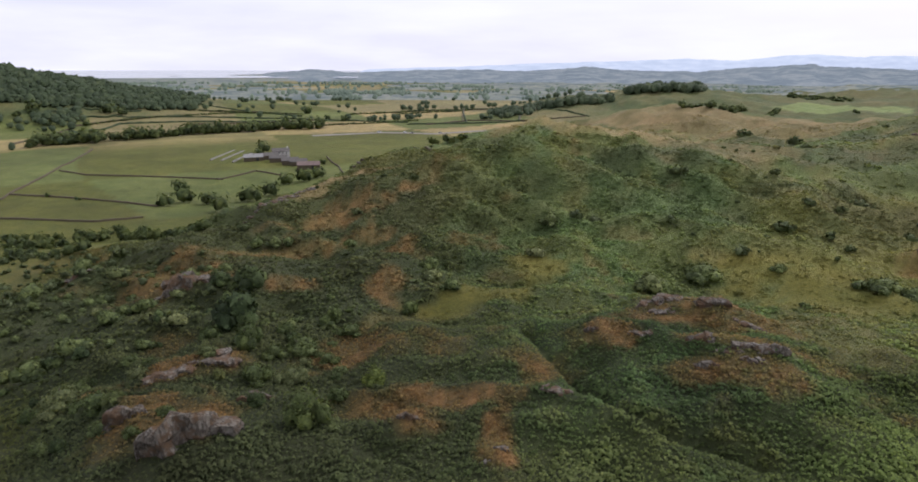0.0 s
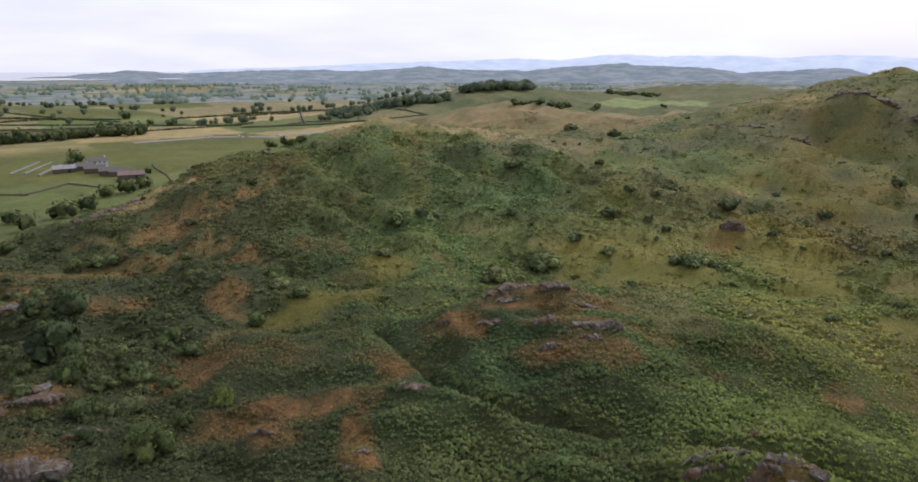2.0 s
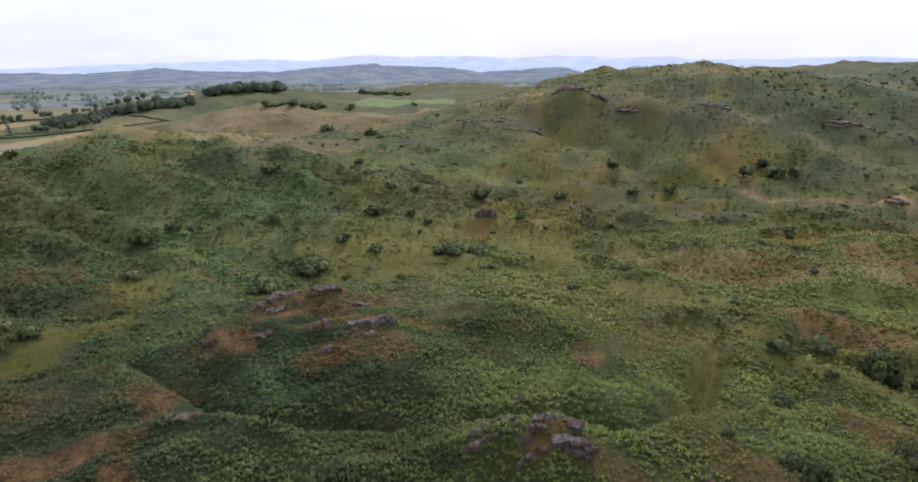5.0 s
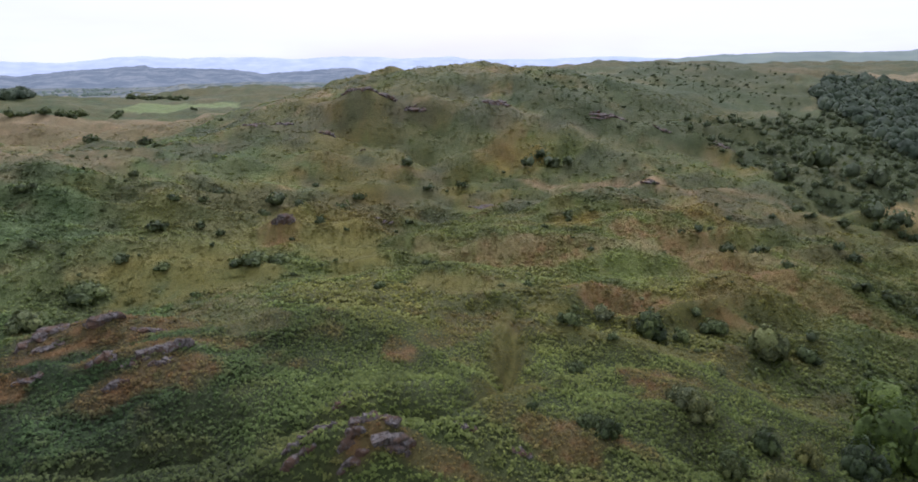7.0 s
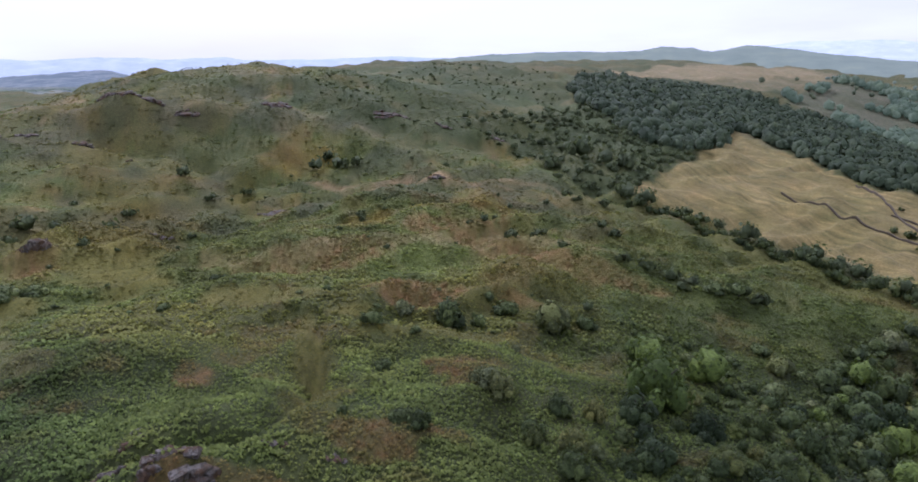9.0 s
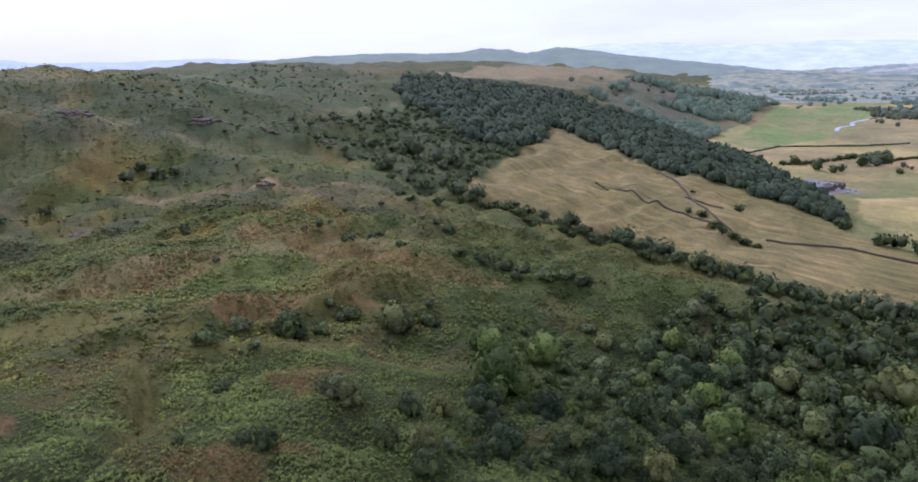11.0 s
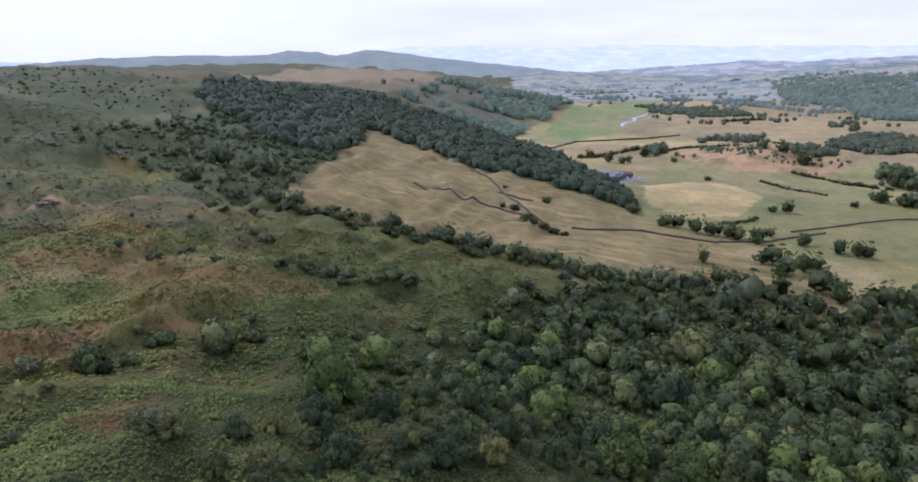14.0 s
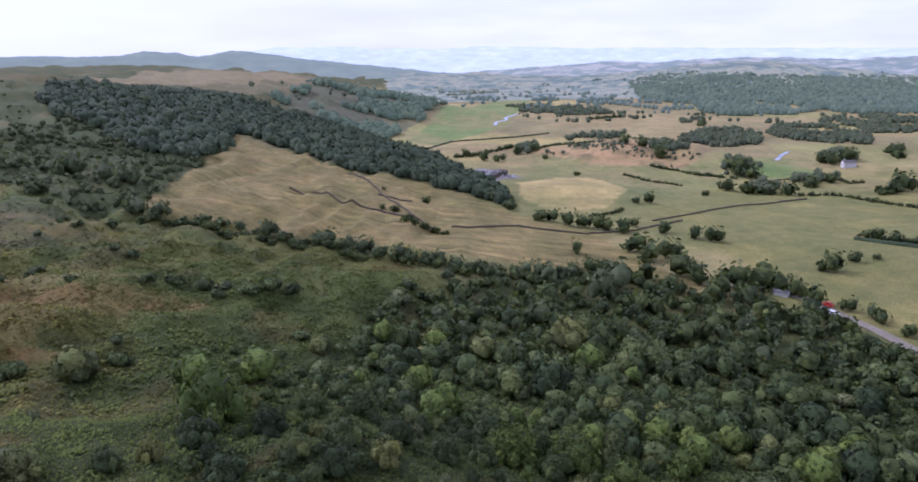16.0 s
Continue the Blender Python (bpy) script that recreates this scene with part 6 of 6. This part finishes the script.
def field_wall(run):
    """A dry-stone wall with battered sides and an uneven top."""
    p = along(run, 2.0)
    p = p + np.stack([vnoise(p[:, 0], p[:, 1], 25, 14), vnoise(p[:, 0], p[:, 1], 25, 15)], 1) * 1.2
    s, z = ribbon(p), height(p[:, 0], p[:, 1])
    far = np.hypot(p[:, 0], p[:, 1]).mean()
    wide, tall = (0.35, 1.05) if far < 700 else (0.55, 1.5)
    top = z + tall * (1 + 0.18 * vnoise(p[:, 0], p[:, 1], 3.1, 12))
    rows = [(p - s * wide * 1.4, z - 0.4), (p - s * wide, top), (p + s * wide, top), (p + s * wide * 1.4, z - 0.4)]
    v = np.concatenate([np.concatenate([q, h[:, None]], 1) for q, h in rows])
    n = len(p)
    i, j = np.meshgrid(np.arange(n - 1), np.arange(3))
    k = (j * n + i).ravel()
    me = sheet("dry_stone_wall", v, np.stack([k, k + 1, k + n + 1, k + n], 1), M_WALLSTONE, False)
    tagged(new("dry_stone_wall", me), "long grey dry-stone wall between two fields", "wall", "field walls")


for run in WALL_RUNS:
    field_wall(run)


def hedge(run):
    """A thick field hedge with a ragged top and sides."""
    p = along(run, 2.5)
    s, z = ribbon(p), height(p[:, 0], p[:, 1])
    v = []
    for k, (side, up) in enumerate(((-1.2, -0.3), (-1.0, 1.0), (-0.3, 1.7), (0.4, 1.6), (1.0, 0.9), (1.2, -0.3))):
        q = p + s * side * (1 + 0.35 * vnoise(p[:, 0], p[:, 1], 5, 120 + k))[:, None]
        v.append(np.concatenate([q, (z + up * (1 + 0.4 * vnoise(p[:, 0], p[:, 1], 6, 130 + k)))[:, None]], 1))
    n = len(p)
    i, j = np.meshgrid(np.arange(n - 1), np.arange(5))
    k = (j * n + i).ravel()
    tagged(new("hedge", sheet("hedge", np.concatenate(v), np.stack([k, k + 1, k + n + 1, k + n], 1), M_WOOD, False)), "dark overgrown hedge between pale fields", "hedge", "field hedges")


for run in HEDGES:
    hedge(run)


def strip(name, run, width, mat, label, category, lift=0.15):
    p = along(run, 4.0)
    s = ribbon(p)
    v = []
    for q in (-0.5, 0, 0.5):
        e = p + s * q * width
        v.append(np.concatenate([e, (height(e[:, 0], e[:, 1]) + lift)[:, None]], 1))
    n = len(p)
    i, j = np.meshgrid(np.arange(n - 1), np.arange(2))
    k = (j * n + i).ravel()
    me = sheet(name, np.concatenate(v), np.stack([k, k + 1, k + n + 1, k + n], 1), mat)
    tagged(new(name, me), label, category, kind="structure")


strip("road", [(215, -250), (197, -246), (187, -249), (171, -247), (152, -245), (133, -240), (110, -232)], 5, M_TARMAC, "grey lane below the scrub wood", "road", 0.3)
strip("road", [(-160, 715), (-133, 729), (-83, 745), (-28, 735), (32, 769), (80, 790)], 12, M_GRAVEL, "grey road across the fields", "road", 0.3)
strip("pavement", [(480, -222), (500, -238), (515, -255), (530, -280)], 34, M_GRAVEL, "grey gravel farmyard", "yard", 0.3)
strip("water", [(480, -565), (487, -575), (500, -597), (508, -615)], 4.5, M_WATER, "bright river reach in a meadow", "river", 0.35)
strip("water", [(974, -490), (1000, -502), (1023, -519), (1045, -545), (1058, -556), (1081, -563), (1174, -654)], 6, M_WATER, "bright winding beck in a meadow", "river", 0.35)


# ---------------------------------------------------------------- farm buildings and vehicles
def box_mesh(name, sx, sy, z0, z1, mat, bevel=0.0):
    bm = bmesh.new()
    bmesh.ops.create_cube(bm, size=1)
    bmesh.ops.scale(bm, vec=(sx, sy, z1 - z0), verts=bm.verts)
    bmesh.ops.translate(bm, vec=(0, 0, (z0 + z1) / 2), verts=bm.verts)
    if bevel:
        bmesh.ops.bevel(bm, geom=bm.edges[:], offset=bevel, segments=2, affect="EDGES")
    me = bpy.data.meshes.new(name)
    bm.to_mesh(me)
    bm.free()
    me.materials.append(mat)
    return me


def gable_walls(l, w, h, rise, mat):
    v = [(-l / 2, -w / 2, -1), (l / 2, -w / 2, -1), (l / 2, w / 2, -1), (-l / 2, w / 2, -1), (-l / 2, -w / 2, h), (l / 2, -w / 2, h), (l / 2, w / 2, h), (-l / 2, w / 2, h), (-l / 2, 0, h + rise), (l / 2, 0, h + rise)]
    f = [(0, 1, 5, 4), (2, 3, 7, 6), (1, 2, 6, 9, 5), (3, 0, 4, 8, 7)]
    me = bpy.data.meshes.new("wall")
    me.from_pydata(v, [], f)
    me.materials.append(mat)
    return me


def gable_roof(l, w, h, rise, mat):
    l, o, t = l + 0.6, 0.35, 0.25
    e = h - o * rise / (w / 2)
    v = []
    for x in (-l / 2, l / 2):
        for dz in (0.03, t):
            v += [(x, -w / 2 - o, e + dz), (x, 0, h + rise + dz), (x, w / 2 + o, e + dz)]
    f = [(3, 4, 10, 9), (4, 5, 11, 10), (1, 0, 6, 7), (2, 1, 7, 8), (0, 3, 9, 6), (5, 2, 8, 11), (0, 1, 4, 3), (1, 2, 5, 4), (7, 6, 9, 10), (8, 7, 10, 11)]
    me = bpy.data.meshes.new("roof")
    me.from_pydata(v, [], f)
    me.materials.append(mat)
    return me


def building(name, x, y, l, w, h, turn, wall, roof, label, category, windows=0, chimney=False):
    rise = w * 0.28
    root = tagged(new(name), label, category)
    root.matrix_basis = pose(x, y, at_ground(x, y), 0, 0, turn)
    part("wall", gable_walls(l, w, h, rise, wall), root)
    top = part("roof", gable_roof(l, w, h, rise, roof), root)
    door = part("door", box_mesh("door", 1.8, 0.12, 0, min(2.6, h * 0.8), M_GLASS), root)
    door.matrix_basis = Matrix.Translation((l * 0.2, -w / 2 - 0.03, 0))
    for i in range(windows):
        for z in ([1.0] if h < 4.5 else [1.0, 3.4]):
            win = part("window", box_mesh("window", 1.0, 0.1, z, z + 1.1, M_GLASS), root)
            win.matrix_basis = Matrix.Translation((-l / 2 + l * (i + 0.7) / (windows + 0.6), -w / 2 - 0.02, 0))
    if chimney:
        c = part("chimney", box_mesh("chimney", 0.8, 0.8, h + rise - 0.6, h + rise + 1.1, wall), top)
        c.matrix_basis = Matrix.Translation((l * 0.4, 0, 0))
    return root


for x, y, l, w, h, turn, roof, label in [
    (-168, 531, 15, 8, 3.2, 20, M_TINROOF, "long grey barn with a pale tin roof"),
    (-156, 538, 13, 7, 3.4, 24, M_SLATE, "grey stone barn with a slate roof"),
    (-146, 526, 14, 8, 3.4, 15, M_SLATE, "grey stone barn with a dark slate roof"),
    (-134, 516, 13, 8, 3.2, 12, M_SLATE, "barn with a dull grey roof"),
    (-115, 497, 17, 8, 3.2, 10, M_RUSTROOF, "wide low barn with a rusty red roof"),
    (-126, 511, 13, 7, 3.2, 10, M_SLATE, "low stone shed with a slate roof"),
]:
    building("barn", x, y, l, w, h, turn, M_WALLSTONE, roof, label, "barn")
building("farmhouse", -150, 549, 14, 8, 5.2, 20, M_RENDER, M_SLATE, "two-storey grey farmhouse with a slate roof", "house", 4, True)
for x, y, l, w, turn, roof in [(500, -232, 16, 8, 40, M_SLATE), (509, -240, 14, 7, 40, M_TINROOF), (503, -250, 12, 7, 130, M_SLATE), (515, -255, 14, 7, 40, M_TINROOF), (523, -264, 12, 6, 40, M_SLATE), (496, -240, 10, 6, 130, M_TINROOF), (521, -247, 10, 6, 60, M_TINROOF), (529, -272, 10, 6, 40, M_SLATE)]:
    building("shed", x, y, l, w, 3.4, turn, M_WALLSTONE, roof, "long grey shed in a farmyard", "shed")
for x, y, l, turn in [(417, -587, 11, 60), (1363, -1244, 16, 40), (1330, -1180, 14, 10), (1410, -1290, 14, 70), (1180, -1420, 15, 30), (1050, -1480, 15, 80)]:
    building("house", x, y, l, 7, 4.8, turn, M_RENDER, M_SLATE, "pale rendered two-storey house with a slate roof", "house", 4, True)
building("shed", 196, -243, 6, 3, 1.9, 20, M_RENDER, M_TINROOF, "white low shed beside the lane", "shed")


def vehicle(name, x, y, turn, l, w, h, paint, label, category):
    """A car or van: lower body, glazed cabin, four wheels."""
    root = tagged(new(name), label, category)
    root.matrix_basis = pose(x, y, at_ground(x, y) + 0.3, 0, 0, turn)
    part("body", box_mesh("body", l, w, 0.3, h * 0.58, paint, 0.12), root)
    cab = part("cabin", box_mesh("cabin", l * 0.55, w * 0.9, h * 0.58, h, paint, 0.15), root)
    part("windows", box_mesh("windows", l * 0.56, w * 0.91, h * 0.63, h * 0.88, M_GLASS, 0.05), cab)
    for sx in (-0.32, 0.32):
        for sy in (-0.5, 0.5):
            bm = bmesh.new()
            bmesh.ops.create_cone(bm, cap_ends=True, segments=12, radius1=0.34, radius2=0.34, depth=0.22, matrix=pose(sx * l, sy * (w - 0.15), 0.34, 90))
            me = bpy.data.meshes.new("wheel")
            bm.to_mesh(me)
            bm.free()
            me.materials.append(M_TYRE)
            part("wheel", me, root)
    return root


vehicle("van", 178, -250, 10, 4.3, 1.8, 1.9, PAINTS[1], "red van parked beside the lane", "van")
vehicle("trailer", 172, -244, 8, 6.5, 2.3, 1.6, PAINTS[0], "white low trailer beside the lane", "trailer")
for i, (x, y) in enumerate([(526, -277), (519, -275), (531, -272), (515, -266), (508, -247), (497, -246), (490, -238), (534, -266), (524, -283), (493, -228), (510, -270), (540, -279)]):
    vehicle("car", x, y, 40 + 25 * (i % 5), 4.3, 1.8, 1.5, PAINTS[(0, 3, 2, 0, 3)[i % 5]], ("white", "grey", "dark blue", "white", "grey")[i % 5] + " car parked in the farmyard", "car")
for i, (x, y) in enumerate([(-60, 742), (-52, 738), (-90, 746), (-20, 741)]):
    vehicle("car", x, y, 20 * i, 4.3, 1.8, 1.5, PAINTS[(0, 3)[i % 2]], ("white", "grey")[i % 2] + " car on the road across the fields", "car")
for ax, ay, by in ((-204, 532, 591), (-194, 530, 587), (-182, 521, 571)):
    z = at_ground(ax, (ay + by) / 2)
    root = tagged(new("feed_trough"), "long low pale concrete feed trough in a field", "trough", "feed troughs in the field")
    root.matrix_basis = Matrix.Translation((ax, (ay + by) / 2, z))
    for sx in (-0.6, 0.6):
        b = part("side", box_mesh("side", 0.25, by - ay, -0.6, 0.7, M_TINROOF, 0.05), root)
        b.matrix_basis = Matrix.Translation((sx, 0, 0))
    part("base", box_mesh("base", 1.4, by - ay - 0.4, -0.6, 0.3, M_WALLSTONE), root)
